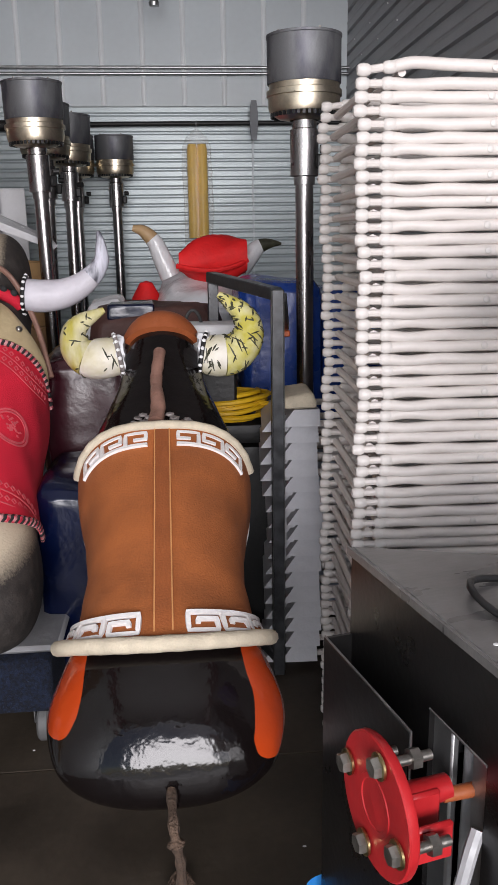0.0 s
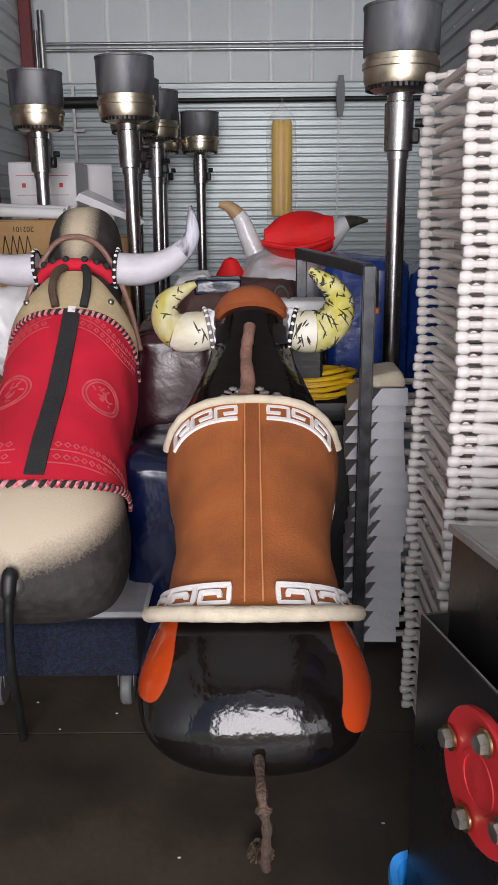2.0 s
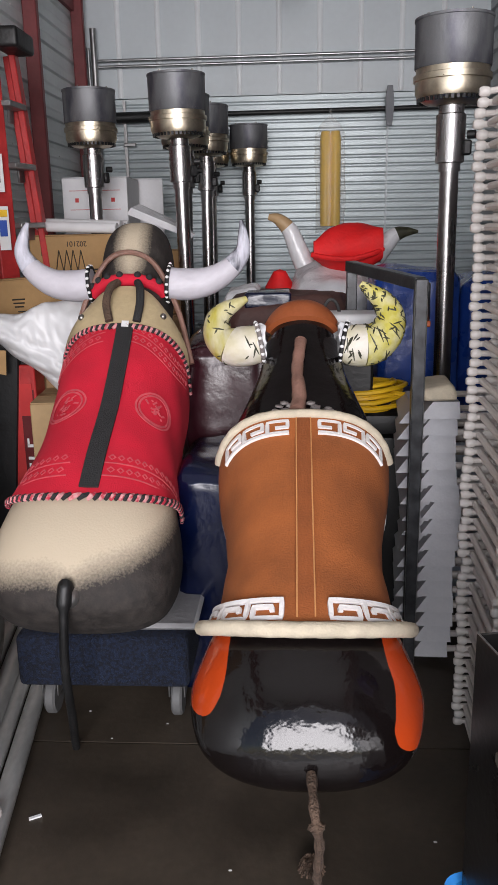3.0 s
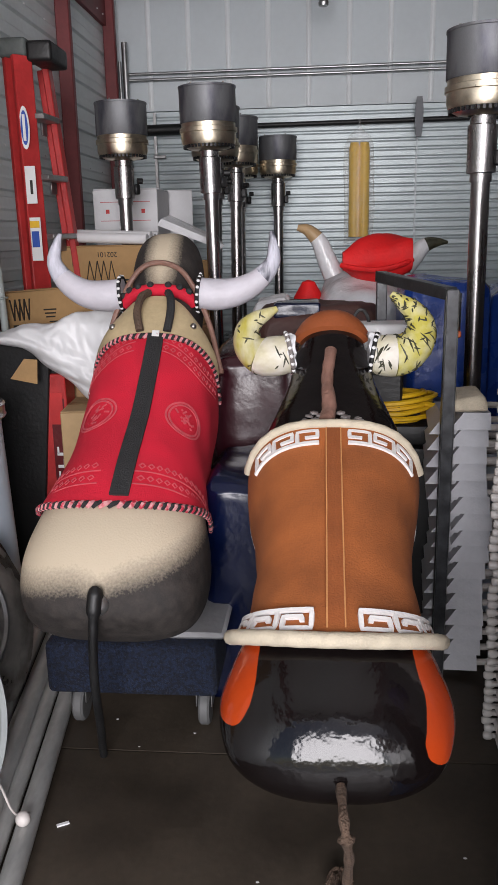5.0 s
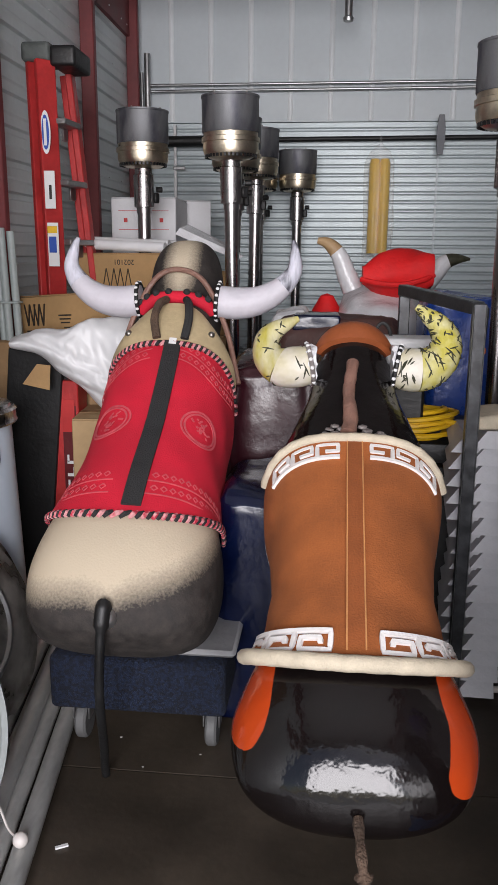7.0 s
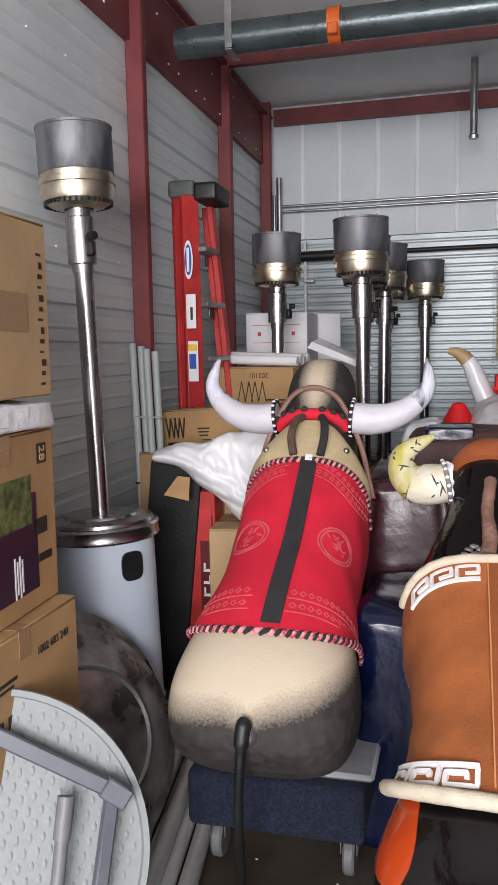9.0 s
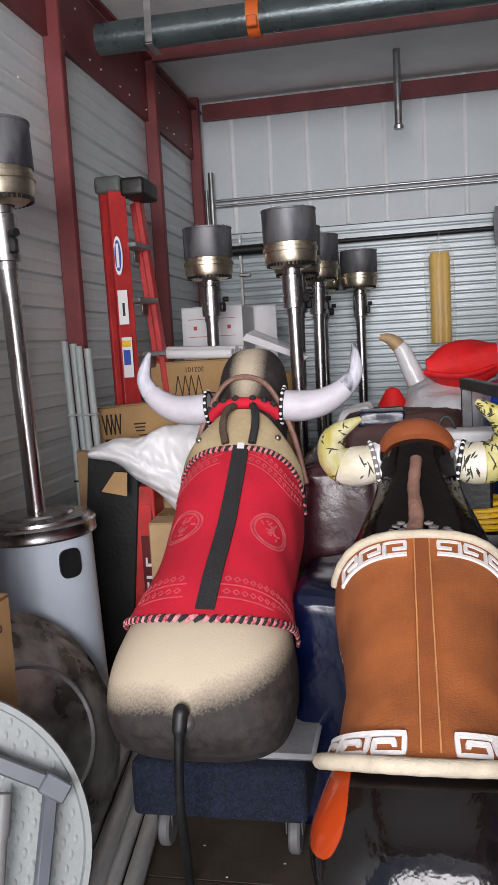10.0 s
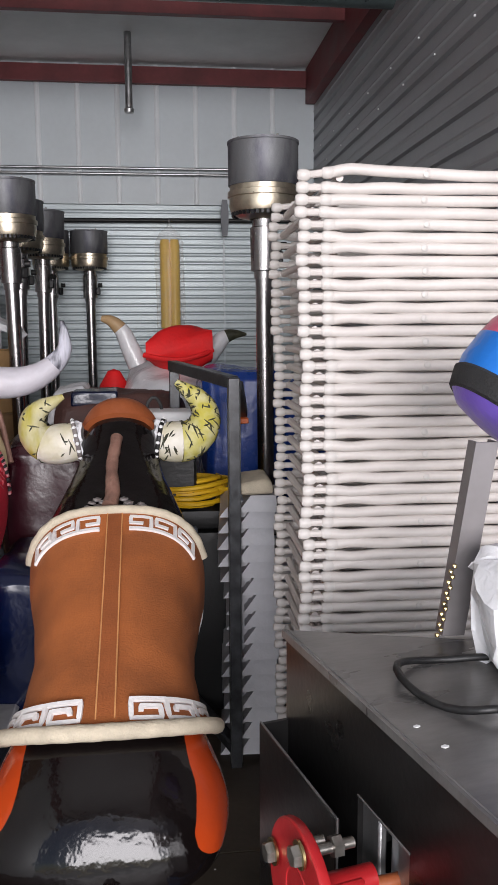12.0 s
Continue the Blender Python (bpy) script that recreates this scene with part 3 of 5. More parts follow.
for sd in (-1, 1):
    line = [hide1.point(pad_u(i / 40, 0.5 + 0.5 * sd), pad_phi(i / 40, 0.5 + 0.5 * sd), pad_lift(i / 40, 0) - 0.002) for i in range(33, 41)]
    part("side_binding", sweep(B(), line, 0.0025, 6), M["key"], blanket, "white edge binding")
band = B()
hide1.strip(band, [(-0.045, 0.0), (0.59, 0.0)], 0.034, 0.0155)
part("centre_band", band, M["suede_band"], blanket, "darker stitched centre band")
for sd in (-1, 1):
    bm = B()
    hide1.strip(bm, [(u, sd * hide1.round(u, 0.016)(0.0175)) for u in (-0.05, 0.05, 0.15, 0.25, 0.35, 0.45, 0.52, 0.59)], 0.003, 0.0172)
    part("stitching", bm, M["thread"], blanket, "row of orange stitching")
bm = B()
bmesh.ops.create_uvsphere(bm, u_segments=10, v_segments=6, radius=0.007, matrix=Matrix.Translation(hide1.point(0.585, -0.07, 0.018)))
part("snap", bm, M["key"], blanket, "small white snap")


def key_row(u0, size, start, sd, count, drop, hangs):
    """Greek key braid: square spirals on one rail, standing on it or hanging from it."""
    bm = B()
    dphi, turn = size[1], hide1.round(u0 + 0.02, 0.016)
    if hangs:
        loops = ([(1.0, 1.16), (1.0, 0.0), (0.0, 0.0), (0.0, 0.92), (0.62, 0.92), (0.62, 0.3), (0.36, 0.3)],)
    else:
        loops = ([(0.0, 0.0), (0.0, 1.16)], [(0.0, 0.98), (1.0, 0.98), (1.0, 0.06), (0.45, 0.06), (0.45, 0.62)])
    for k in range(count):
        p = start + k * dphi * 1.16
        for loop in loops:
            fine = []
            for (a0, b0), (a1, b1) in zip(loop, loop[1:]):
                fine += [(a0 + (a1 - a0) * j / 6, b0 + (b1 - b0) * j / 6) for j in range(6)]
            pts = []
            for a, b in fine + [loop[-1]]:
                ph = turn(p + b * dphi)
                pts.append((u0 + a * size[0] - drop * ph * ph, sd * ph))
            hide1.strip(bm, pts, 0.0095, 0.0155 if u0 > 0.2 else 0.021)
    return bm


for sd in (-1, 1):
    part("key_braid", key_row(0.521, (0.046, 0.055), 0.036, sd, 3, 0.028, False), M["key"], blanket, "white key-pattern braid")
    part("key_braid", key_row(-0.042, (0.044, 0.063), 0.047, sd, 3, -0.05, True), M["key"], blanket, "white key-pattern braid")
grip = [hide1.point(0.62 + 0.28 * k / 14, -0.03 + 0.015 * math.sin(k * 0.5), 0.008) for k in range(15)]
part("mane_grip", sweep(B(), grip, [0.0165 + 0.0012 * math.sin(k * 2.4) + 0.003 * (k < 6) for k in range(15)], 12), M["mane"], bull, "taped brown grip along the neck")
bm = B()
rnd = random.Random(8)
for k in range(14):
    c = hide1.point(0.625 + rnd.uniform(-0.005, 0.03), rnd.uniform(-0.25, 0.25), 0.006)
    bmesh.ops.create_icosphere(bm, subdivisions=1, radius=rnd.uniform(0.008, 0.016), matrix=Matrix.Translation(c) @ Matrix.Diagonal((1, 1, 0.5, 1)))
tagged(part("tape_wad", bm, M["tape_clear"], bull, "crumpled clear tape"), kind="stuff")
cap = B()
hide1.sheet(cap, lambda s, t: 1.0 + 0.13 * s + (0.03 - 0.09 * s) * (2 * t - 1) ** 2, lambda s, t: (2 * t - 1) * 1.0, 14, 24, lambda s, t: 0.016 + 0.016 * math.sin(math.pi * s) * (1 - 0.6 * (2 * t - 1) ** 2), 0.02)
part("poll_cap", cap, M["suede_cap"], bull, "rust brown leather cap on the head")
y1 = 0.855
horn("horn", [(-0.118, y1, 1.05), (-0.16, y1 - 0.005, 1.043), (-0.205, y1, 1.043), (-0.240, y1 + 0.01, 1.07), (-0.245, y1 + 0.02, 1.113), (-0.222, y1 + 0.025, 1.142), (-0.19, y1 + 0.025, 1.16), (-0.158, y1 + 0.03, 1.176)], [0.053, 0.058, 0.055, 0.045, 0.036, 0.027, 0.018, 0.008], M["horn_white"], bull, "white horn stained yellow towards its tip", M["horn_yellow"], M["tape_clear"], 0.3, 26)
horn("horn", [(0.115, y1, 1.048), (0.155, y1 - 0.005, 1.042), (0.200, y1, 1.045), (0.240, y1 + 0.01, 1.075), (0.252, y1 + 0.02, 1.122), (0.232, y1 + 0.03, 1.162), (0.2, y1 + 0.035, 1.188), (0.168, y1 + 0.04, 1.213)], [0.053, 0.06, 0.058, 0.05, 0.041, 0.031, 0.022, 0.009], M["horn_white"], bull, "yellowed horn with black scratches", M["horn_scratch"], M["black_rubber"], 0.22, 110)
for sd in (-1, 1):
    bm = B()
    rows = []
    for i in range(7):
        rows.append([Vector((sd * (0.104 + 0.005 * i), y1 + (0.053 + 0.004 * math.sin(i * 2.1)) * math.cos(a), 1.05 + 0.054 * math.sin(a))) for a in (2 * math.pi * k / 40 for k in range(40))])
    rows = [[p + noise.noise_vector(p * 55) * 0.009 for p in row] for row in rows]
    part("root_film", rings(bm, rows), M["plastic_bag"], bull, "crumpled pale film round the horn's root", 20)
rope = smooth_path([hide1.point(-0.285, 0.05, 0.0), (0.012, -0.30, 0.40), (0.02, -0.285, 0.33), (0.018, -0.21, 0.20), (0.022, -0.12, 0.09), (0.015, -0.03, 0.03), (0.012, 0.03, 0.018)], 8)
tail = part("tail", sweep(B(), rope, [0.009 + 0.0015 * math.sin(i * 1.3) + (0.007 if i == 10 else 0) for i in range(len(rope))], 8), M["rope"], bull, "knotted brown rope tail")
bm = B()
for k in range(26):
    a = 2 * math.pi * k / 26
    e = rope[-1] + Vector((0.03 * math.cos(a), 0.03 * math.sin(a) - 0.03, -0.008 + 0.012 * rnd.random()))
    sweep(bm, [rope[-1], (rope[-1] + e) / 2 + Vector((0, 0, 0.012)), e], 0.0025, 5)
part("tail_tuft", bm, M["rope"], tail, "frayed rope end")

bm = lathe(B(), [(0.0, 0.0), (0.2, 0.0), (0.2, 0.02), (0.12, 0.03), (0.11, 0.40), (0.0, 0.40)], 28, (0, 0.52, 0))
part("pedestal", bm, M["black_metal"], bull, "black steel pedestal under the belly")

# the grey bull in a red jersey, on a carpeted dolly
bull = thing("mechanical_bull", pose(-0.47, 1.93, 0), "grey and cream bull ride in red jersey on blue dolly", "bull ride")
rows2 = [(-0.285, 0.02, -0.135, -0.155), (-0.28, 0.10, -0.112, -0.18), (-0.265, 0.165, -0.088, -0.24), (-0.235, 0.207, -0.058, -0.29), (-0.18, 0.233, -0.028, -0.34), (-0.10, 0.244, -0.006, -0.375), (0.0, 0.235, 0, -0.40), (0.12, 0.208, 0.0, -0.42), (0.30, 0.188, -0.012, -0.42),
         (0.48, 0.192, -0.005, -0.42), (0.62, 0.19, 0.005, -0.40), (0.72, 0.168, 0.015, -0.36), (0.82, 0.138, 0.03, -0.32), (0.93, 0.12, 0.06, -0.28), (1.03, 0.122, 0.10, -0.24), (1.12, 0.115, 0.10, -0.2), (1.19, 0.09, 0.06, -0.18), (1.235, 0.05, 0.0, -0.12), (1.25, 0.012, -0.045, -0.075)]
hide2 = Hide(rows2, 30.5, (0, 0, 0.735), 2.6)


def patch2(u, phi):
    a = abs(phi)
    if u < 0.3:
        p = hide2.point(u, phi)
        line = 0.582 + p.x * p.x * (0.9 if p.x > 0 else -0.6)
        return max(0, min(1, 0.5 + (p.z - line) * 10 - max(0, p.x) * 0.6 + 0.2 * max(0, 1 - abs(p.x) * 18)))
    if u > 0.85:
        return max(0, min(1, 0.5 + (0.27 - a) * 1.8 - max(0, 0.98 - u) * 3.5))
    return 0.1


part("body", hide2.body(B(), patch=patch2), M["bull_grey"], bull, "grey mottled hide with cream rump")


def jer_u(s, t):
    bow = (2 * t - 1) ** 2
    return -0.005 - 0.02 * (1 - s) * (1 - bow) + 0.13 * bow * (1 - s) ** 2 + s * (0.655 - 0.03 * bow)


def jer_phi(s, t):
    return (2 * t - 1) * interp([(0, 1.75), (0.3, 1.7), (0.8, 1.75), (1, 1.7)], s)[0]


def jer_lift(s, t):
    return 0.009 + 0.005 * max(0, 1 - s * 8) + 0.0015 * math.sin(s * 17 + t * 25)


jersey = part("jersey", hide2.sheet(B(), jer_u, jer_phi, 60, 60, jer_lift, 0.006), M["red_cloth"], bull, "stretched red jersey with faded print")
bm = B()
hide2.strip(bm, [(0.0, 0.04), (0.33, 0.06), (0.66, 0.05)], 0.05, 0.0165)
part("strap", bm, M["black_strap"], bull, "black webbing strap down the back")
bm = B()
hide2.strip(bm, [(0.645, 0.05), (0.668, 0.05)], 0.022, 0.02)
part("strap_clip", bm, M["white_ink"], bull, "small pale strap clip")


def candy_edge(u_of, name):
    """A braid of black and red turns along a cloth's edge."""
    for start, m, lab in ((0, M["black_strap"], "black turns of the edge braid"), (1, M["pink_braid"], "pale red turns of the edge braid")):
        bm = B()
        n = 76
        for j in range(start, n, 2):
            t0, t1 = j / n, (j + 1.15) / n
            a, b = (hide2.point(u_of(t), jer_phi(0 if u_of(0.5) < 0.3 else 1, t), 0.013) for t in (t0, t1))
            d = hide2.along * 0.01
            sweep(bm, [a - d, (a + b) / 2 + hide2.up * 0.004, b + d], [0.005, 0.0075, 0.005], 6)
        part(name, bm, m, jersey, lab)


candy_edge(lambda t: jer_u(0, t) - 0.004, "edge_braid")
candy_edge(lambda t: jer_u(1, t) + 0.004, "edge_braid")
for sd in (-1, 1):
    bm = B()
    for (u0, p0, r) in ((0.34, 0.62, 0.062),):
        for rad in (1.0, 0.85):
            hide2.strip(bm, [(u0 + rad * r * math.cos(a * math.pi / 14), 0.1 + sd * (p0 + rad * r * 5.6 * math.sin(a * math.pi / 14))) for a in range(29)], 0.006, 0.0118, 0.012, 0.0006)
        rnd = random.Random(3 + sd)
        for k in range(16):
            a, q = rnd.uniform(0, 6.28), rnd.uniform(0.05, 0.6)
            c = (u0 + q * r * math.cos(a), 0.1 + sd * (p0 + q * r * 5.6 * math.sin(a)))
            hide2.strip(bm, [c, (c[0] + rnd.uniform(-0.02, 0.02), c[1] + rnd.uniform(-0.09, 0.09))], 0.006, 0.0118, 0.012, 0.0006)
    part("crest_print", bm, M["pale_red"], jersey, "faded round crest without writing")
for u0, curve in ((0.09, 0.0), (0.045, 0.0), (0.60, 0.035), (0.56, 0.035)):
    for sd in (-1, 1):
        bm = B()
        hide2.strip(bm, [(u0 + curve * math.cos(p * 3.2), sd * p) for p in (0.12 + 0.08 * k for k in range(17))], 0.004, 0.0118, 0.012, 0.0006)
        for k in range(12):
            p = 0.2 + k * 0.105
            uc = u0 + (0.021 if curve == 0 else 0.02) + curve * math.cos(p * 3.2)
            hide2.strip(bm, [(uc + 0.009 * math.cos(a), sd * (p + 0.035 * math.sin(a))) for a in (0, 1.57, 3.14, 4.71, 6.28)], 0.004, 0.0118, 0.012, 0.0006)
        part("border_print", bm, M["pale_red"], jersey, "faded ornamental border")
yoke = B()
hide2.sheet(yoke, lambda s, t: 0.668 + s * (0.16 - 0.06 * (2 * t - 1) ** 2) - 0.03 * (2 * t - 1) ** 2, lambda s, t: (2 * t - 1) * (1.45 - 0.5 * s), 16, 30, lambda s, t: 0.018 + 0.01 * math.sin(math.pi * s), 0.014)
yoke = part("yoke", yoke, M["cream_leather"], bull, "cream leather shoulder yoke with studs")
for p in (-0.62, 0.62):
    bm = B()
    bmesh.ops.create_uvsphere(bm, u_segments=10, v_segments=6, radius=0.011, matrix=Matrix.Translation(hide2.point(0.715, p, 0.028)))
    part("stud", bm, M["bolt"], yoke, "steel stud")
for sd, m, lab in ((-1, M["rope"], "grey webbing handle"), (1, M["black_strap"], "black and tan webbing handle")):
    line = smooth_path([hide2.point(0.665, 0.05 + sd * 0.13, 0.025), hide2.point(0.72, 0.04 + sd * 0.16, 0.05), hide2.point(0.78, 0.04 + sd * 0.15, 0.055), hide2.point(0.83, 0.04 + sd * 0.12, 0.03)], 6)
    part("handle", sweep(B(), line, 0.013, 8), m, bull, lab)
line = [hide2.point(0.86, -0.9 + 1.8 * k / 24, 0.012) for k in range(25)]
collar = part("collar", sweep(B(), line, 0.02, 10), M["red_cloth"], bull, "red and black bandana collar")
for k in range(2, 24, 3):
    bm = B()
    bmesh.ops.create_icosphere(bm, subdivisions=2, radius=0.012, matrix=Matrix.Translation(hide2.point(0.862, -0.9 + 1.8 * k / 24, 0.03)))
    part("bandana_dot", bm, M["black_strap"], collar, "black dot of the bandana")
line = smooth_path([hide2.point(0.70, -1.5, 0.02), hide2.point(0.86, -1.1, 0.03), hide2.point(0.95, -0.3, 0.022), hide2.point(0.94, 0.4, 0.022), hide2.point(0.84, 1.2, 0.03), hide2.point(0.68, 1.5, 0.03)], 8)
part("head_strap", sweep(B(), line, 0.009, 8), M["mane"], bull, "brown leather head strap")
y2, H2 = 2.70 - 1.93, 1.205
horn("horn", [(-0.125, y2, H2 - 0.005), (-0.19, y2, H2 - 0.01), (-0.26, y2 + 0.005, H2 + 0.0), (-0.325, y2 + 0.015, H2 + 0.04), (-0.362, y2 + 0.02, H2 + 0.10), (-0.35, y2 + 0.02, H2 + 0.16), (-0.335, y2 + 0.02, H2 + 0.195)], [0.052, 0.052, 0.046, 0.037, 0.026, 0.016, 0.006], M["horn_tape"], bull, "white taped horn", M["horn_tip"], M["black_rubber"])
horn("horn", [(0.125, y2, H2 - 0.005), (0.19, y2, H2 - 0.01), (0.26, y2 + 0.005, H2 + 0.0), (0.325, y2 + 0.015, H2 + 0.035), (0.372, y2 + 0.02, H2 + 0.09), (0.375, y2 + 0.02, H2 + 0.15), (0.37, y2 + 0.02, H2 + 0.19)], [0.052, 0.052, 0.046, 0.037, 0.026, 0.016, 0.006], M["horn_tape"], bull, "white taped horn", M["horn_tip"], M["black_rubber"])
rope = smooth_path([hide2.point(-0.262, 0.0, 0.0), (0.0, -0.20, 0.565), (-0.006, -0.215, 0.48), (-0.02, -0.19, 0.33), (-0.035, -0.12, 0.16), (-0.052, -0.06, 0.05), (-0.055, -0.045, 0.016)], 8)
tail = part("tail", sweep(B(), rope, [0.018 if 3 < i < 14 else 0.0115 for i in range(len(rope))], 10), M["black_rubber"], bull, "hanging black braided tail")
bm = B()
bmesh.ops.create_uvsphere(bm, u_segments=14, v_segments=8, radius=0.028, matrix=Matrix.Translation(hide2.point(-0.262, 0, 0.0)))
part("tail_socket", bm, M["alu"], tail, "grey tail socket")
plate = B()
box(plate, (0.49, 0.62, 0.02), (0.03, 0.36, 0.325), 0.01)
box(plate, (0.3, 0.4, 0.32), (0, 0.48, 0.48), 0.02)
part("base_plate", plate, M["lead_grey"], bull, "pale edged base plate under the belly")

dolly = thing("furniture_dolly", pose(-0.455, 2.32, 0), "wooden furniture dolly covered in dark blue carpet on grey casters", "dolly")
part("deck", box(B(), (0.475, 0.74, 0.155), (0, 0.0, 0.235), 0.02, None, 3), M["carpet"], dolly, "dark blue carpeted deck")
for sx in (-1, 1):
    for sy in (-1, 1):
        c = (sx * 0.185, sy * 0.26 + 0.0, 0)
        bm = B()
        box(bm, (0.07, 0.07, 0.006), (c[0], c[1], 0.154))
        for q in (-1, 1):
            box(bm, (0.005, 0.045, 0.085), (c[0] + q * 0.022, c[1] + 0.01, 0.11), 0.002)
        fork = part("caster", bm, M["alu"], dolly, "steel swivel caster")
        bm = B()
        tyre = [(0.02, -0.016), (0.05, -0.016), (0.056, -0.01), (0.056, 0.01), (0.05, 0.016), (0.02, 0.016)]
        lathe(bm, tyre, 22, (0, 0, 0), True)
        bmesh.ops.transform(bm, matrix=Matrix.Translation((c[0], c[1] + 0.02, 0.056)) @ Matrix.Rotation(radians(90), 4, "Y"), verts=bm.verts)
        part("wheel", bm, M["rubber_grey"], fork, "grey rubber wheel")

# the third bull, wrapped in film and wearing a red felt hat
bull = thing("mechanical_bull", pose(0.25, 3.95, 0), "white bull ride wrapped in milky plastic film", "bull ride")
rows3 = [(-0.28, 0.01, -0.1, -0.12), (-0.25, 0.12, 0.0, -0.2), (-0.15, 0.2, 0.03, -0.25), (0, 0.2, 0.06, -0.28), (0.12, 0.17, 0.1, -0.25), (0.22, 0.12, 0.08, -0.2), (0.28, 0.02, -0.02, -0.1)]
hide3 = Hide(rows3, 10, (0, 0, 1.15))
bm = hide3.body(B(), 40, 48)
for v in bm.verts:
    v.co += noise.noise_vector(v.co * 9) * 0.012
part("head", bm, M["clear_wrap"], bull, "bull's head in crumpled milky film")
bm = B()
box(bm, (0.36, 0.5, 0.98), (0, 0.15, 0.49), 0.08, None, 3)
part("body", bm, M["clear_wrap"], bull, "wrapped body")
horn("horn", [(-0.13, 0, 1.19), (-0.165, 0, 1.27), (-0.2, 0, 1.35), (-0.25, 0, 1.40), (-0.30, 0, 1.415)], [0.05, 0.045, 0.038, 0.028, 0.014], M["clear_wrap"], bull, "film-wrapped horn with tan tape", M["wrap_tan"])
horn("horn", [(0.2, 0, 1.22), (0.25, 0, 1.28), (0.29, 0, 1.32), (0.34, 0, 1.335), (0.40, 0, 1.335)], [0.05, 0.045, 0.036, 0.024, 0.006], M["clear_wrap"], bull, "film-wrapped horn with tan tape", M["horn_dark"])
hat = thing("felt_hat", pose(0.30, 3.85, 1.215), "red felt party hat flopped over the wrapped horns", "hat")
bm = B()
loops = []
for i in range(15):
    t = i / 14
    cx, hh = -0.14 + 0.31 * t, interp([(0, 0.045), (0.2, 0.085), (0.5, 0.10), (0.85, 0.10), (1, 0.08)], t)[0]
    loops.append([(cx, 0.10 * math.cos(a), 0.045 + 0.02 * t + hh * math.sin(a) + 0.012 * math.sin(3 * a + t * 7)) for a in (2 * math.pi * k / 20 for k in range(20))])
rings(bm, loops)
part("crown", bm, M["santa_red"], hat, "flopped red felt crown")
bm = sweep(B(), smooth_path([(-0.15, -0.09, 0.03), (-0.08, -0.115, 0.015), (0.02, -0.12, 0.008), (0.12, -0.11, 0.03), (0.17, -0.08, 0.05)], 6), 0.012, 8)
part("brim", bm, M["santa_red"], hat, "rolled red brim")
bm = B()
lathe(bm, [(0.001, 0.3), (0.03, 0.29), (0.07, 0.22), (0.085, 0.1), (0.08, 0.0)], 20)
cloth = tagged(part("red_sack", bm, M["santa_red"]), "red cloth bundle beside the wrapped bull", "sack")
cloth.matrix_world = pose(0.0, 4.0, 0.87)


# ---- patio heaters ----
def heater(m, label, grey_tank=False, foot=0.0):
    h = thing("patio_heater", m, label, "patio heater", "patio heaters")
    tank = part("tank_cover", lathe(B(), [(0.0, 0.02), (0.185, -0.0), (0.19, 0.015), (0.182, 0.03), (0.182, 0.64), (0.175, 0.645)], 40), M["tank"], h, "cylinder cover in pale protective film")
    if grey_tank:
        bm = B()
        out = [(0.04 * math.copysign(abs(math.cos(a)) ** 0.6, math.cos(a)), 0.05 * math.copysign(abs(math.sin(a)) ** 0.6, math.sin(a))) for a in (2 * math.pi * k / 24 for k in range(24))]
        a0 = radians(-34)
        loops = []
        for rr in (0.176, 0.1905):
            loops.append([((rr) * math.cos(a0 + x / 0.182), rr * math.sin(a0 + x / 0.182), 0.545 + z) for x, z in out])
        rings(bm, loops)
        part("hand_hole", bm, M["black_rubber"], tank, "black-rimmed hand hole")
        bm = sweep(B(), [(0.186 * math.cos(radians(-140)), 0.186 * math.sin(radians(-140)), z) for z in (0.03, 0.3, 0.62)], 0.006, 6)
        part("cover_seam", bm, M["black_rubber"], tank, "dark seam of the cover")
    part("base", lathe(B(), [(0.0, -foot), (0.2, -foot), (0.2, 0.02), (0.0, 0.022)], 36), M["steel_dark"], h, "round steel base plate")
    part("tank_lid", lathe(B(), [(0.184, 0.628), (0.2, 0.628), (0.203, 0.634), (0.2, 0.64), (0.2, 0.668), (0.203, 0.672), (0.196, 0.68), (0.185, 0.682), (0.183, 0.692), (0.13, 0.70), (0.125, 0.708), (0.04, 0.713), (0.0, 0.713)], 40), M["steel"], h, "brushed steel lid")
    part("post", lathe(B(), [(0.032, 0.712), (0.032, 1.1), (0.0322, 1.1), (0.0322, 1.545)], 24), M["steel"], h, "brushed steel post")
    part("burner_neck", lathe(B(), [(0.033, 1.545), (0.037, 1.545), (0.037, 1.572), (0.049, 1.575), (0.049, 1.58), (0.05, 1.715), (0.05, 1.728), (0.043, 1.732), (0.043, 1.76)], 28), M["steel"], h, "steel control sleeve")
    bm = B()
    box(bm, (0.03, 0.025, 0.05), (0.05, -0.035, 1.62), 0.006)
    sweep(bm, [(0.05, -0.04, 1.66), (0.075, -0.05, 1.66)], 0.014, 12)
    part("gas_knob", bm, M["black_rubber"], h, "black gas knob")
    cup = part("burner_cup", lathe(B(), [(0.05, 1.758), (0.09, 1.765), (0.118, 1.782), (0.124, 1.8), (0.124, 1.832), (0.13, 1.834), (0.13, 1.852), (0.122, 1.855), (0.122, 1.875), (0.127, 1.88)], 48), M["tan_steel"], h, "heat-tinted burner cup")
    bm = B()
    for k in range(40):
        a = 2 * math.pi * k / 40
        box(bm, (0.006, 0.01, 0.026), (0.114 * math.cos(a), 0.114 * math.sin(a), 1.781), 0, Matrix.Rotation(a, 3, "Z"))
    tagged(part("vent_ring", bm, M["black_rubber"], cup, "ring of dark vent slots"), kind="stuff")
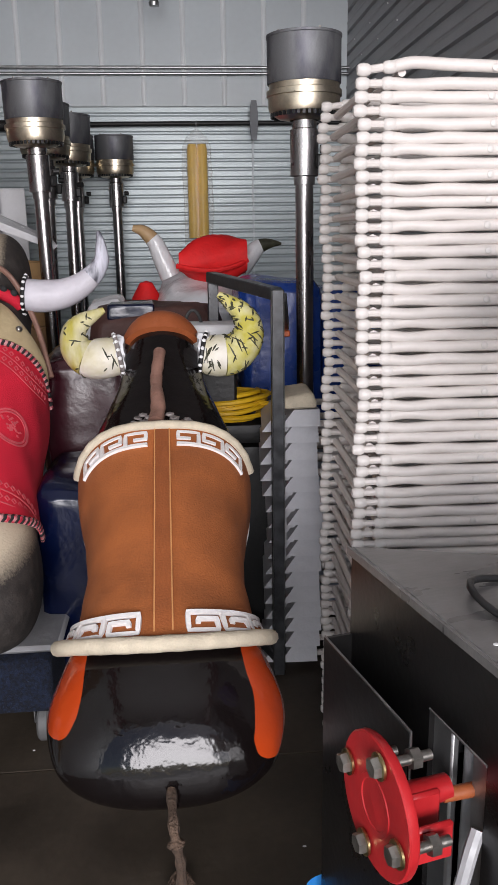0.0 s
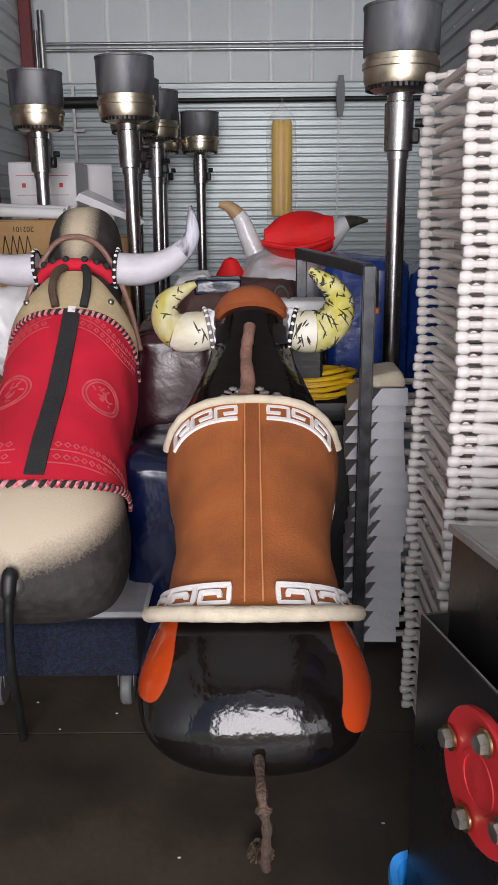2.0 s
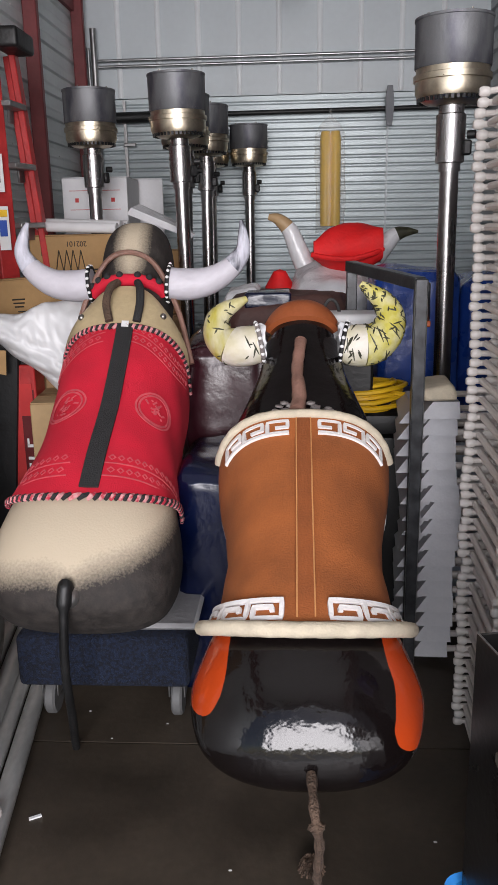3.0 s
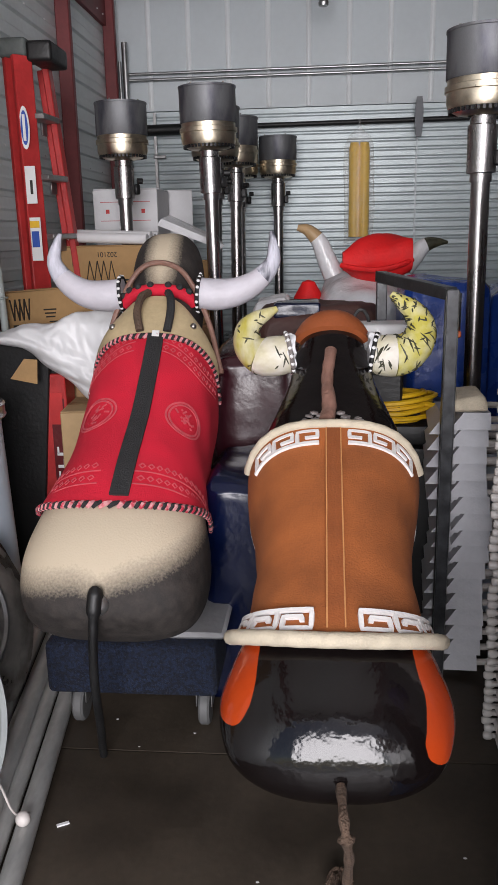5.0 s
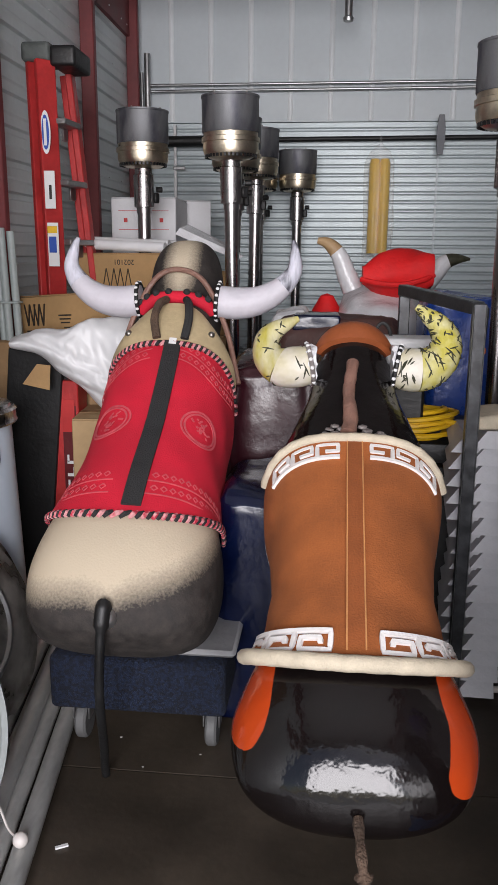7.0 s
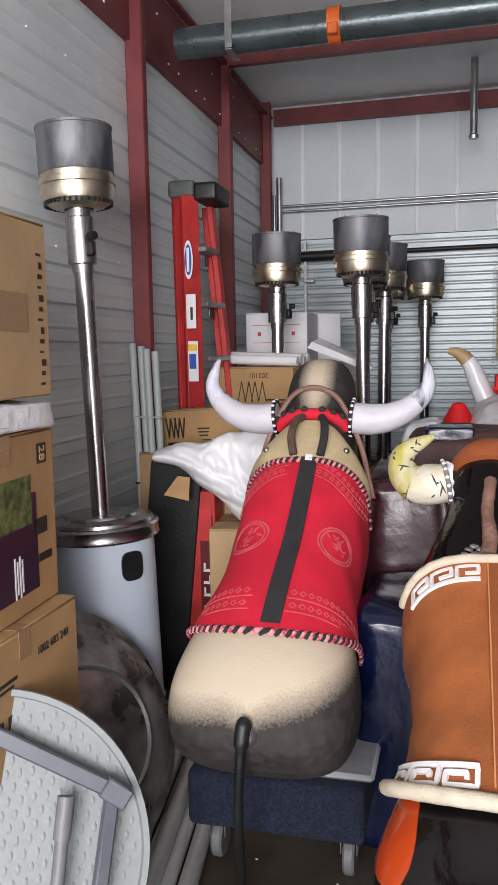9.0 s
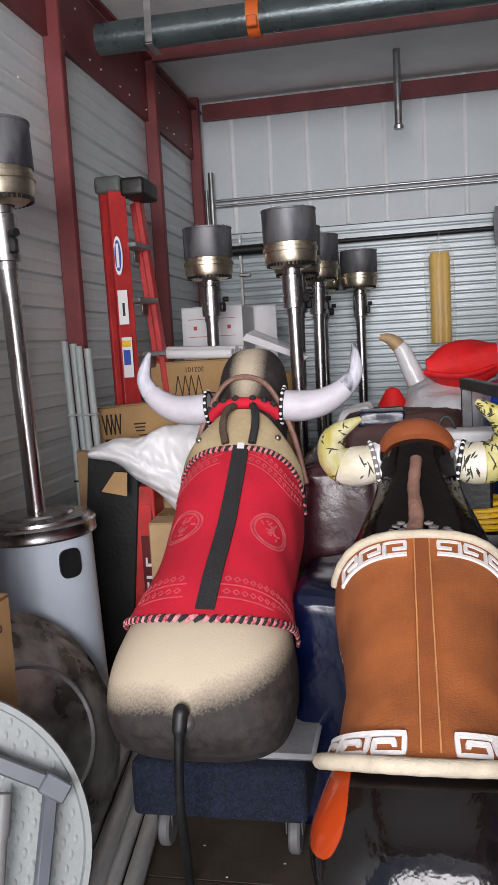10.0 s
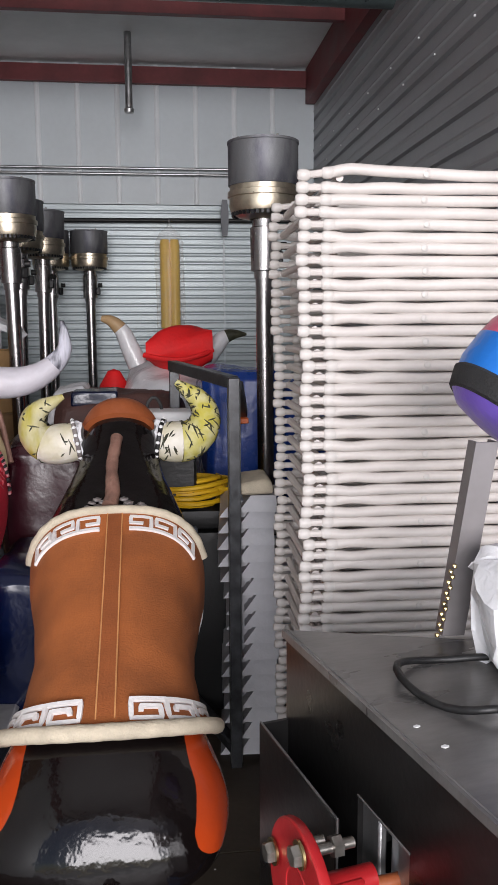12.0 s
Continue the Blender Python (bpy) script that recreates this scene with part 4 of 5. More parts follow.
    bm = lathe(B(), [(0.124, 1.872), (0.127, 1.876), (0.127, 2.017), (0.1295, 2.019), (0.1295, 2.027), (0.12, 2.029), (0.118, 2.017), (0.118, 1.88)], 56)
    mesh = part("emitter_screen", bm, M["burnt"], h, "scorched perforated emitter screen")
    part("emitter_top", lathe(B(), [(0.0, 2.008), (0.118, 2.008)], 40), M["burnt"], mesh, "dark emitter plate")
    bm = B()
    for k in range(4):
        a = 2 * math.pi * k / 4 + 0.4
        sweep(bm, [(0.1 * math.cos(a), 0.1 * math.sin(a), 2.008), (0.1 * math.cos(a), 0.1 * math.sin(a), 2.038)], 0.004, 6)
    part("stud", bm, M["bolt"], mesh, "dish studs")
    return h


HEAT = "steel patio heater with scorched emitter"
heater(pose(0.618, 2.98, 0, 0, -0.4, 0), HEAT + ", beside the chair stacks")
heater(pose(-0.424, 3.86, 0, 0, -0.8, 30), HEAT + ", behind the red-jersey bull")
heater(pose(-0.928, 4.2, 0, 0, 0, 50), HEAT + ", among boxes")
heater(pose(-0.522, 4.42, 0, 0, 1.0, 20), HEAT + ", close behind another heater")
heater(pose(-0.446, 4.83, 0, 0, 0.6, 0), HEAT + " with black gas knob")
heater(pose(-0.497, 5.78, 0, 0, 0, 40), HEAT + ", before the shutter")
heater(pose(-0.236, 5.8, 0, 0, 0, 10), HEAT + " by the steel shutter")
heater(pose(-1.196, 2.6, 0.16, 0, -2.05, 0), "steel patio heater with pale film on its tank cover", True, 0.15)

# ---- folding chairs ----
def folding_chair(m, label, seed, bow=0.0):
    """A folded chair that lies flat, its length along x and its width along y; its rails are a little bent."""
    c = thing("folding_chair", m, label, "chair", "stacked folding chairs")
    ln, w = 0.93, 0.44
    rnd = random.Random(seed)
    for yy in (0.0, w):
        j = [rnd.uniform(-0.0012, 0.0012) for k in range(6)]
        leg = [(0.05, yy, 0.0122), (0.07, yy, 0.0118), (0.105, yy, 0.0088 + j[0]), (0.17, yy, 0.0122), (0.25, yy, 0.0102 + j[1]), (0.36, yy, 0.0118), (0.46, yy, 0.0095 + j[2]), (0.62, yy, 0.012), (ln, yy, 0.011)]
        part("leg", sweep(B(), smooth_path(leg, 3), 0.0115, 10), M["chair"], c)
        back = [(0.05, yy + 0.002, 0.0352 + bow * 0.4), (0.07, yy + 0.002, 0.0356 + bow * 0.6), (0.105, yy + 0.002, 0.0382 + j[3] + bow), (0.17, yy, 0.0352 + bow * 0.8), (0.25, yy, 0.0370 + j[4] + bow * 0.3), (0.36, yy, 0.0354), (0.46, yy, 0.0370 + j[5]), (0.62, yy, 0.0352), (ln, yy, 0.035)]
        part("back_rail", sweep(B(), smooth_path(back, 3), 0.0115, 10), M["chair"], c)
        for x0, z0 in ((-0.004, 0.012), (0.044, 0.0125), (-0.002, 0.0355), (0.046, 0.0355 + bow * 0.4)):
            bm = lathe(B(), [(0.001, 0), (0.008, 0.001), (0.0112, 0.005), (0.0122, 0.012), (0.0116, 0.02), (0.009, 0.025), (0.001, 0.025)], 10)
            bmesh.ops.transform(bm, matrix=Matrix.Translation((x0, yy, z0)) @ Matrix.Rotation(radians(90), 4, "Y"), verts=bm.verts)
            part("end_cap", bm, M["chair_cap"], c, "moulded white end cap")
        for z0, z1 in ((0.012, 0.0125), (0.0355, 0.0355 + bow * 0.4)):
            part("rail_neck", sweep(B(), [(0.018, yy, z0), (0.05, yy, z1)], 0.0075, 8), M["chair"], c)
        bm = B()
        bmesh.ops.create_uvsphere(bm, u_segments=10, v_segments=5, radius=0.0075, matrix=Matrix.Translation((0.255, yy + (0.0115 if yy else -0.0115), 0.037)) @ Matrix.Diagonal((1, 0.3, 1, 1)))
        part("rivet", bm, M["chair_cap"], c, "white hinge rivet")
    part("foot_bar", sweep(B(), [(0.035, 0.01, 0.014), (0.035, w - 0.01, 0.014)], 0.009, 8), M["chair"], c)
    part("top_bar", sweep(B(), [(0.085, 0.01, 0.033), (0.085, w - 0.01, 0.033)], 0.008, 8), M["chair"], c)
    part("seat", box(B(), (0.38, w - 0.05, 0.022), (0.62, w / 2, 0.024), 0.008), M["chair_seat"], c, "white vinyl seat")
    return c


rnd = random.Random(21)
NCH = 36
kinds = []
for k in range(NCH):
    z = 0.0 + 0.0466 * k
    swing = rnd.uniform(-0.5, 0.5)
    dx, dy = rnd.uniform(-0.005, 0.005) + 0.004 * math.sin(k * 0.33), rnd.uniform(-0.006, 0.006)
    m = pose(0.505 - 0.0004 * k + dx, 1.60 + dy, z, 0, 0.25 * math.sin(k), -1.5 + swing)
    if k < 5 or k == NCH - 1:
        kinds.append(folding_chair(m, "folded white resin chair lying flat in a tall stack", k + 3, 0.011 if k == NCH - 1 else 0.0))
    else:
        copy_thing(kinds[(k * 3 + k // 5) % 5], m)


def folded_seat(m):
    c = thing("folding_chair", m, "folded white chair in a low stack, seat edge showing", "chair", "low stack of folding chairs")
    for name, x0, y0, z0 in (("seat_edge", 0.0, 0.0, 0.0), ("back_edge", 0.055, -0.05, 0.026)):
        bm = B()
        rings(bm, [[(x0, y0, z0), (x0 + 0.042, y0 + 0.025, z0 + 0.047), (x0 + 0.12, y0 + 0.025, z0 + 0.047), (x0 + 0.12, y0, z0)], [(x0 + 0.02, y0 + 0.35, z0), (x0 + 0.05, y0 + 0.35, z0 + 0.03), (x0 + 0.12, y0 + 0.35, z0 + 0.03), (x0 + 0.12, y0 + 0.35, z0)]])
        part(name, bm, M["chair_seat"], c)
    for y0, y1 in ((0.02, 0.06), (0.36, 0.34)):
        part("leg", sweep(B(), [(0.16, y0, 0.018), (0.62, y1, 0.018)], 0.011, 8), M["chair"], c)
    return c


first = None
for k in range(16):
    m = pose(0.405 + 0.008 * math.sin(k * 0.9) - 0.0028 * abs(k - 7), 2.42 + 0.004 * (k % 3), 0.0 + 0.0525 * k, 0, 0, -2)
    if first is None:
        first = folded_seat(m)
    else:
        copy_thing(first, m)
bm = B()
box(bm, (0.10, 0.16, 0.045), (0, 0, 0), 0.02, None, 3)
for v in bm.verts:
    v.co += noise.noise_vector(v.co * 14) * 0.012
rag = tagged(part("cushion_cover", bm, M["fleece"]), "crumpled off-white cover on the low chair stack", "cover")
rag.matrix_world = pose(0.50, 2.46, 0.885)


# ---- the black machine and what lies on it ----
machine = thing("control_cart", pose(0.392, 1.143, 0, 0, 0, 13.5), "black steel motor housing with a red pipe flange", "machine")
# local: +x to the right, -y towards the open door; the side face is x = 0
bm = B()
for y0, y1, z0, z1 in ((-0.235, 0.0, 0.02, 0.905), (-0.36, -0.235, 0.782, 0.905), (-0.36, -0.235, 0.02, 0.50), (-1.1, -0.36, 0.02, 0.905)):
    box(bm, (0.008, y1 - y0, z1 - z0), (0.004, (y0 + y1) / 2, (z0 + z1) / 2))
bmesh.ops.remove_doubles(bm, verts=bm.verts, dist=0.0005)
part("side_panel", bm, M["black_metal"], machine, "black painted steel side with an opening")
for p0, p1 in (((0.004, -0.004), (0.605, -0.345)), ((0.605, -0.345), (0.60, -1.1)), ((0.60, -1.1), (0.004, -1.1))):
    a, b = Vector((*p0, 0.4625)), Vector((*p1, 0.4625))
    part("panel", box(B(), ((b - a).length, 0.008, 0.885), (a + b) / 2, 0, Matrix.Rotation(math.atan2((b - a).y, (b - a).x), 3, "Z")), M["black_metal"], machine, "black painted steel panel")
deck = [(-0.006, 0.004), (0.612, -0.342), (0.608, -1.108), (-0.006, -1.108)]
# the deck's grey holds the wall's reflection as base colour; the scuffs vary it
part("deck", rings(B(), [[(x, y, z) for x, y in deck] for z in (0.9055, 0.917)]), mat("scuffed_deck_reflection", (0.17, 0.165, 0.16), 0.3, var=0.45, scale=4, fine=40, bump=0.04, metal=0.2, stretch=(1, 3, 1)), machine, "scuffed steel deck, the wall's reflection put into its grey")
bm = box(B(), (0.006, 0.262, 0.77), (-0.042, -0.131, 0.39), 0.001)
box(bm, (0.045, 0.006, 0.77), (-0.0175, -0.003, 0.39))
part("side_flap", bm, M["black_metal"], machine, "black side flap with a bright edge")
for a, b in (((-0.0425, 0.0, 0.776), (-0.0425, -0.262, 0.776)), ((-0.0425, -0.262, 0.776), (-0.0425, -0.262, 0.70)), ((0.0, 0.0, 0.916), (0.0, -1.1, 0.916)), ((0.0, -0.235, 0.783), (0.0, -0.36, 0.783))):
    part("worn_edge", sweep(B(), [a, b], 0.0018, 5), M["galv"], machine, "bright worn sheet edge")
part("inner_pipe", sweep(B(), [(0.05, -0.295, 0.45), (0.05, -0.295, 0.86)], 0.03, 18), M["lead_grey"], machine, "grey pipe inside the opening")
part("inner_plate", box(B(), (0.012, 0.05, 0.34), (0.014, -0.252, 0.64), 0.003), M["alu"], machine, "pale inner bracket plate")
part("inner_plate", box(B(), (0.012, 0.05, 0.30), (0.014, -0.345, 0.63), 0.003), M["alu"], machine, "pale inner bracket plate")
for y, z in ((-0.25, 0.735), (-0.35, 0.70)):
    part("frame_bolt", sweep(B(), [(0.012, y, z), (0.045, y, z)], 0.013, 6), M["black_rubber"], machine, "dark frame bolt")
fl = Matrix.Translation((-0.105, -0.312, 0.728)) @ Matrix.Rotation(radians(-90), 4, "Y") @ Matrix.Diagonal((1.05, 1.05, 1.0, 1))
bm = lathe(B(), [(0.0, 0.0), (0.079, 0.0), (0.081, 0.003), (0.081, 0.011), (0.079, 0.013), (0.036, 0.013), (0.035, 0.0142), (0.029, 0.0142), (0.028, 0.013), (0.0, 0.015)], 44)
bmesh.ops.transform(bm, matrix=fl, verts=bm.verts)
flange = part("flange", bm, M["flange_red"], machine, "red painted pipe flange")
bm = lathe(B(), [(0.0, -0.085), (0.015, -0.085), (0.016, -0.02), (0.03, 0.0), (0.0, 0.0)], 24)
bmesh.ops.transform(bm, matrix=fl, verts=bm.verts)
part("flange_neck", bm, M["flange_red"], flange, "red flange neck")
for k in range(2):
    part("flange_web", box(B(), (0.06, 0.01, 0.05), (-0.068, -0.325 - 0.03 * k, 0.715 - 0.02 * k), 0.004), M["flange_red"], flange, "red stiffening web")
part("copper_bolt", sweep(B(), [(-0.03, -0.318, 0.722), (0.02, -0.322, 0.722)], 0.009, 10), M["suede_cap"], flange, "coppery bolt in the neck")
for k in range(4):
    a = radians(-14 + 90 * k)
    bm = lathe(B(), [(0.0, 0.028), (0.0105, 0.028), (0.012, 0.026), (0.012, 0.018), (0.0, 0.018)], 6)
    lathe(bm, [(0.006, -0.05), (0.006, 0.018)], 10)
    lathe(bm, [(0.0, -0.034), (0.012, -0.034), (0.012, -0.022), (0.0, -0.022)], 6)
    mm = fl @ Matrix.Translation((0.062 * math.cos(a), 0.062 * math.sin(a), 0))
    bmesh.ops.transform(bm, matrix=mm, verts=bm.verts)
    b = part("flange_bolt", bm, M["bolt"], flange, "zinc bolt and nut")
    bm = lathe(B(), [(0.0, 0.0185), (0.0155, 0.0185), (0.0155, 0.0155), (0.0, 0.0155)], 18)
    bmesh.ops.transform(bm, matrix=mm, verts=bm.verts)
    part("washer", bm, M["brass"], b, "yellow zinc washer")
bm = sweep(B(), smooth_path([(0.0, -0.35, 0.69), (-0.02, -0.36, 0.65), (-0.035, -0.345, 0.5), (-0.03, -0.335, 0.3), (-0.04, -0.33, 0.05)], 6), 0.009, 8)
part("drain_hose", bm, M["lead_grey"], machine, "grey hose below the flange")
rnd = random.Random(5)
for k in range(2):
    bm = B()
    bmesh.ops.create_icosphere(bm, subdivisions=1, radius=rnd.uniform(0.002, 0.0045), matrix=Matrix.Translation((rnd.uniform(0.006, 0.03), -0.33 - 0.05 * k, 0.918)) @ Matrix.Diagonal((1.4, 1, 0.3, 1)))
    part("paint_chip", bm, M["white_ink"], machine, "pale paint chip on the deck")

mount = thing("steel_upright", pose(0.617, 1.088, 0.917, 0, 0, 0), "leaning grey steel channel upright on the black deck", "bracket")
bm = B()
rings(bm, [[(x + dx * s, y, z) for x, y in ((0, 0), (0.034, 0), (0.034, 0.03), (0.03, 0.03), (0.03, 0.004), (0.004, 0.004), (0.004, 0.03), (0, 0.03))] for s, dx, z in ((0, 0, 0.0), (1, 0.042, 0.29))])
part("channel", bm, mat("grey_painted_channel", (0.21, 0.195, 0.195), 0.45, var=0.2, scale=8, bump=0.02), mount, "grey channel leg")
bm = B()
for k in range(14):
    bmesh.ops.create_icosphere(bm, subdivisions=1, radius=0.0042, matrix=Matrix.Translation((-0.01 + 0.004 * (k % 2) + k * 0.0015, -0.006, 0.005 + k * 0.008)))
part("chain", bm, M["brass"], mount, "small brassy chain beside the leg")
ball = thing("striped_float", pose(0.728, 1.09, 1.258, 0, 38, 0), "blue and pink plastic float with a black band", "float")
part("base_cap", lathe(B(), [(0.0, -0.058), (0.05, -0.055), (0.082, -0.048), (0.1, -0.034)], 28), M["violet"], ball, "violet lower cap")
part("band", lathe(B(), [(0.098, -0.037), (0.104, -0.034), (0.114, -0.008), (0.110, -0.003)], 28), M["black_strap"], ball, "black band")
part("lower_body", lathe(B(), [(0.109, -0.008), (0.115, 0.01), (0.115, 0.05)], 28), M["hull_blue"], ball, "bright blue body")
part("top_cap", lathe(B(), [(0.115, 0.048), (0.112, 0.075), (0.095, 0.12), (0.06, 0.15), (0.0, 0.162)], 28), M["pink"], ball, "pink top cap")
bm = B()
box(bm, (0.15, 0.1, 0.16), (0, 0, 0.08), 0.02, None, 2)
bmesh.ops.subdivide_edges(bm, edges=bm.edges, cuts=3, use_grid_fill=True)
for v in bm.verts:
    v.co += noise.noise_vector(v.co * 16) * 0.03
bag = tagged(part("plastic_bag", bm, M["plastic_bag"], sharp=20), "crumpled white plastic bag on the black deck", "bag")
bag.matrix_world = pose(0.70, 0.985, 0.917, 0, 0, 20)
loop = [(0.585 + 0.075 * math.cos(a) + 0.015 * math.sin(2 * a), 0.915 + 0.085 * math.sin(a), 0.926 + 0.006 * math.sin(3 * a)) for a in (2 * math.pi * k / 28 for k in range(31))]
cable = tagged(part("power_cable", sweep(B(), loop, 0.005, 12), M["black_rubber"]), "black cable coiled on the steel deck", "cable")

bin_ = thing("plastic_bin", pose(0.475, 1.05, 0, 0, 0, 0), "bright blue plastic bin beside the black housing", "bin")
bm = B()
outer = [(0.30 / 2 * math.copysign(abs(math.cos(a)) ** 0.35, math.cos(a)), 0.24 / 2 * math.copysign(abs(math.sin(a)) ** 0.35, math.sin(a))) for a in (2 * math.pi * k / 40 for k in range(40))]
rings(bm, [[(x * s, y * s, z) for x, y in outer] for s, z in ((0.86, 0.0), (1.0, 0.27), (1.06, 0.272), (1.07, 0.285), (1.05, 0.296), (0.97, 0.29), (0.84, 0.02))])
for v in bm.verts:
    v.co.z *= 1.02
part("tub", bm, M["blue_plastic"], bin_, "blue tub with a rolled rim")

# ---- carts, cases and covers in the middle ----
cart = thing("steel_cart", pose(0.0, 0.0, 0), "dark square-tube cart frame with worn edges", "cart")
def tube(bm, a, b, w=0.036):
    a, b = Vector(a), Vector(b)
    rot = (b - a).to_track_quat("Z", "Y").to_matrix()
    box(bm, (w, w, (b - a).length), (a + b) / 2, 0.003, rot)
bm = B()
tube(bm, (0.430, 2.35, 0.0), (0.430, 2.35, 1.225))
post_near = part("post", bm, M["worn_frame"], cart, "scuffed steel post")
for dx in (-0.0175, 0.0175):
    part("worn_edge", sweep(B(), [(0.430 + dx, 2.3325, 0.02), (0.430 + dx, 2.3325, 1.22)], 0.0012, 5), M["galv"], post_near, "bright worn edge")
bm = B()
tube(bm, (0.430, 2.36, 1.211), (0.262, 2.85, 1.238))
part("top_bar", bm, M["worn_frame"], cart, "steel top bar")
bm = B()
tube(bm, (0.268, 2.84, 0.25), (0.268, 2.84, 1.22))
part("post", bm, M["worn_frame"], cart, "scuffed steel post")
bm = B()
tube(bm, (0.445, 2.37, 1.2), (0.487, 2.62, 1.09), 0.03)
part("brace", bm, M["worn_frame"], cart, "short brace")
part("brace_end", box(B(), (0.03, 0.03, 0.02), (0.49, 2.63, 1.065), 0.003), M["orange"], cart, "orange capped brace end")
bm = B()
tube(bm, (0.430, 2.35, 0.06), (0.268, 2.84, 0.06))
part("floor_bar", bm, M["worn_frame"], cart)

case = thing("tool_case", pose(0.36, 2.95, 0), "black plastic tool chest behind the cart frame", "case")
part("body", box(B(), (0.46, 0.5, 0.66), (0, 0, 0.34), 0.02, None, 2), M["black_rubber"], case, "black moulded body")
part("lid", box(B(), (0.48, 0.52, 0.07), (0, 0, 0.715), 0.02, None, 2), M["black_rubber"], case, "black lid")
for x in (-0.05, 0.12):
    part("latch", box(B(), (0.05, 0.02, 0.07), (x, -0.265, 0.66), 0.006), M["grey_frame"], case, "grey latch")
bm = B()
rnd = random.Random(9)
pts = []
for k in range(150):
    a = k * 0.34
    r = 0.115 + 0.02 * math.sin(k * 0.21) + rnd.uniform(-0.004, 0.004)
    pts.append((r * 1.15 * math.cos(a), r * math.sin(a), 0.012 + 0.085 * (k / 150) + 0.006 * math.sin(k * 0.7)))
coil = thing("extension_cord", pose(0.30, 2.80, 0.75), "yellow extension cord coiled on the black chest", "cord")
part("coil", sweep(B(), pts, 0.0085, 6), M["cord"], coil, "loose yellow coils")
part("free_end", sweep(B(), smooth_path([(0.1, -0.07, 0.07), (0.17, -0.06, 0.055), (0.23, 0.0, 0.02), (0.26, 0.05, 0.012)], 6), 0.0085, 6), M["cord"], coil, "loose end")


def bundle(name, at, size, material, label, category, amp=0.02, seed=0.0, rz=0):
    """A stuffed, creased cover or sack."""
    bm = B()
    box(bm, size, (0, 0, size[2] / 2), min(size) * 0.22, None, 3)
    bmesh.ops.subdivide_edges(bm, edges=bm.edges, cuts=4, use_grid_fill=True)
    for v in bm.verts:
        d = noise.noise_vector(v.co * 5 + Vector((seed, seed, 0))) * amp + noise.noise_vector(v.co * 15 + Vector((seed, 0, seed))) * amp * 0.4
        if v.co.z < 0.02:
            d.z = abs(d.z) * 0.2
        v.co += d
    ob = tagged(part(name, bm, material, sharp=60), label, category)
    ob.matrix_world = pose(*at, 0, 0, rz)
    return ob


bundle("barrel_cover", (0.56, 3.45, 0), (0.34, 0.40, 1.2), M["blue_vinyl"], "folded bright blue vinyl cover standing upright", "cover", 0.02, 1.0)
bundle("barrel_cover", (0.98, 3.55, 0), (0.46, 0.40, 1.17), M["blue_vinyl"], "folded bright blue vinyl cover standing beside a heater", "cover", 0.02, 3.0)
bundle("inflatable_mat", (-0.16, 2.42, 0), (0.24, 0.5, 0.70), M["blue_dark"], "rolled dark blue vinyl landing mat between the bulls", "mat", 0.025, 5.0)
bundle("inflatable_mat", (-0.16, 2.95, 0.0), (0.34, 0.5, 0.99), M["maroon_vinyl"], "rolled maroon vinyl landing mat between the bulls", "mat", 0.03, 7.0)
bundle("hide_cover", (0.06, 3.25, 0.0), (0.5, 0.45, 1.125), M["leather_dark"], "dark brown creased hide cover behind the bulls", "cover", 0.03, 9.0)
bundle("blue_pouch", (-0.03, 3.12, 1.075), (0.17, 0.14, 0.06), M["blue_dark"], "small dark blue pouch on the hide cover", "pouch", 0.012, 2.0)
bundle("clear_bag", (-0.14, 3.3, 0.985), (0.16, 0.16, 0.15), M["clear_wrap"], "crumpled clear plastic bag beside the maroon mat", "bag", 0.03, 4.0)
tub = thing("white_tub", pose(0.235, 2.72, 0.985), "white plastic tub behind the black bull's horn", "tub")
part("tub", box(B(), (0.28, 0.16, 0.11), (0, 0, 0.055), 0.02, None, 3), M["white_ink"], tub)
part("tub_stand", box(B(), (0.2, 0.1, 0.22), (0, 0.02, -0.112), 0.01), M["black_rubber"], tub, "black box below the tub")
loop = [(0.195 + 0.028 * math.cos(a), 2.74 + 0.01 * math.sin(a), 1.075 + 0.06 * math.sin(a)) for a in (2 * math.pi * k / 24 for k in range(49))]
tagged(part("cable_loop", sweep(B(), loop, 0.006, 6), M["black_rubber"]), "black cable loop hanging by the bull's horn", "cable")

foam = thing("wrapped_tube", pose(0.325, YB - 0.16, 1.36), "yellow plastic tube in clear film hung from the shutter axle", "tube")
bm = B()
for dx in (-0.034, 0.034):
    sweep(bm, [(dx, 0, 0), (dx, 0, 0.60), (dx, 0, 0.64)], [0.038, 0.038, 0.03], 14)
part("tube", bm, M["yellow_plastic"], foam, "yellow tubes")
glass = bpy.data.materials.new("clear_film")
glass.use_nodes = True
g = glass.node_tree.nodes["Principled BSDF"]
g.inputs["Roughness"].default_value, g.inputs["Alpha"].default_value = 0.15, 0.16
bm = B()
rings(bm, [[(w * math.cos(a) * (1 + 0.1 * math.sin(5 * a + z * 9)), 0.05 * math.sin(a), z) for a in (2 * math.pi * k / 18 for k in range(18))] for w, z in ((0.10, -0.05), (0.105, 0.2), (0.105, 0.45), (0.10, 0.62), (0.07, 0.69), (0.012, 0.74), (0.006, 0.79))])
part("film", bm, glass, foam, "clear plastic sleeve").visible_shadow = False


# ---- the side with ladder, boxes and dishes ----
ladder = thing("step_ladder", pose(-1.33, 3.75, 0), "red fibreglass step ladder folded against the siding", "ladder")
def rail(bm, a, b, w, d):
    a, b = Vector(a), Vector(b)
    rot = (b - a).to_track_quat("Z", "Y").to_matrix()
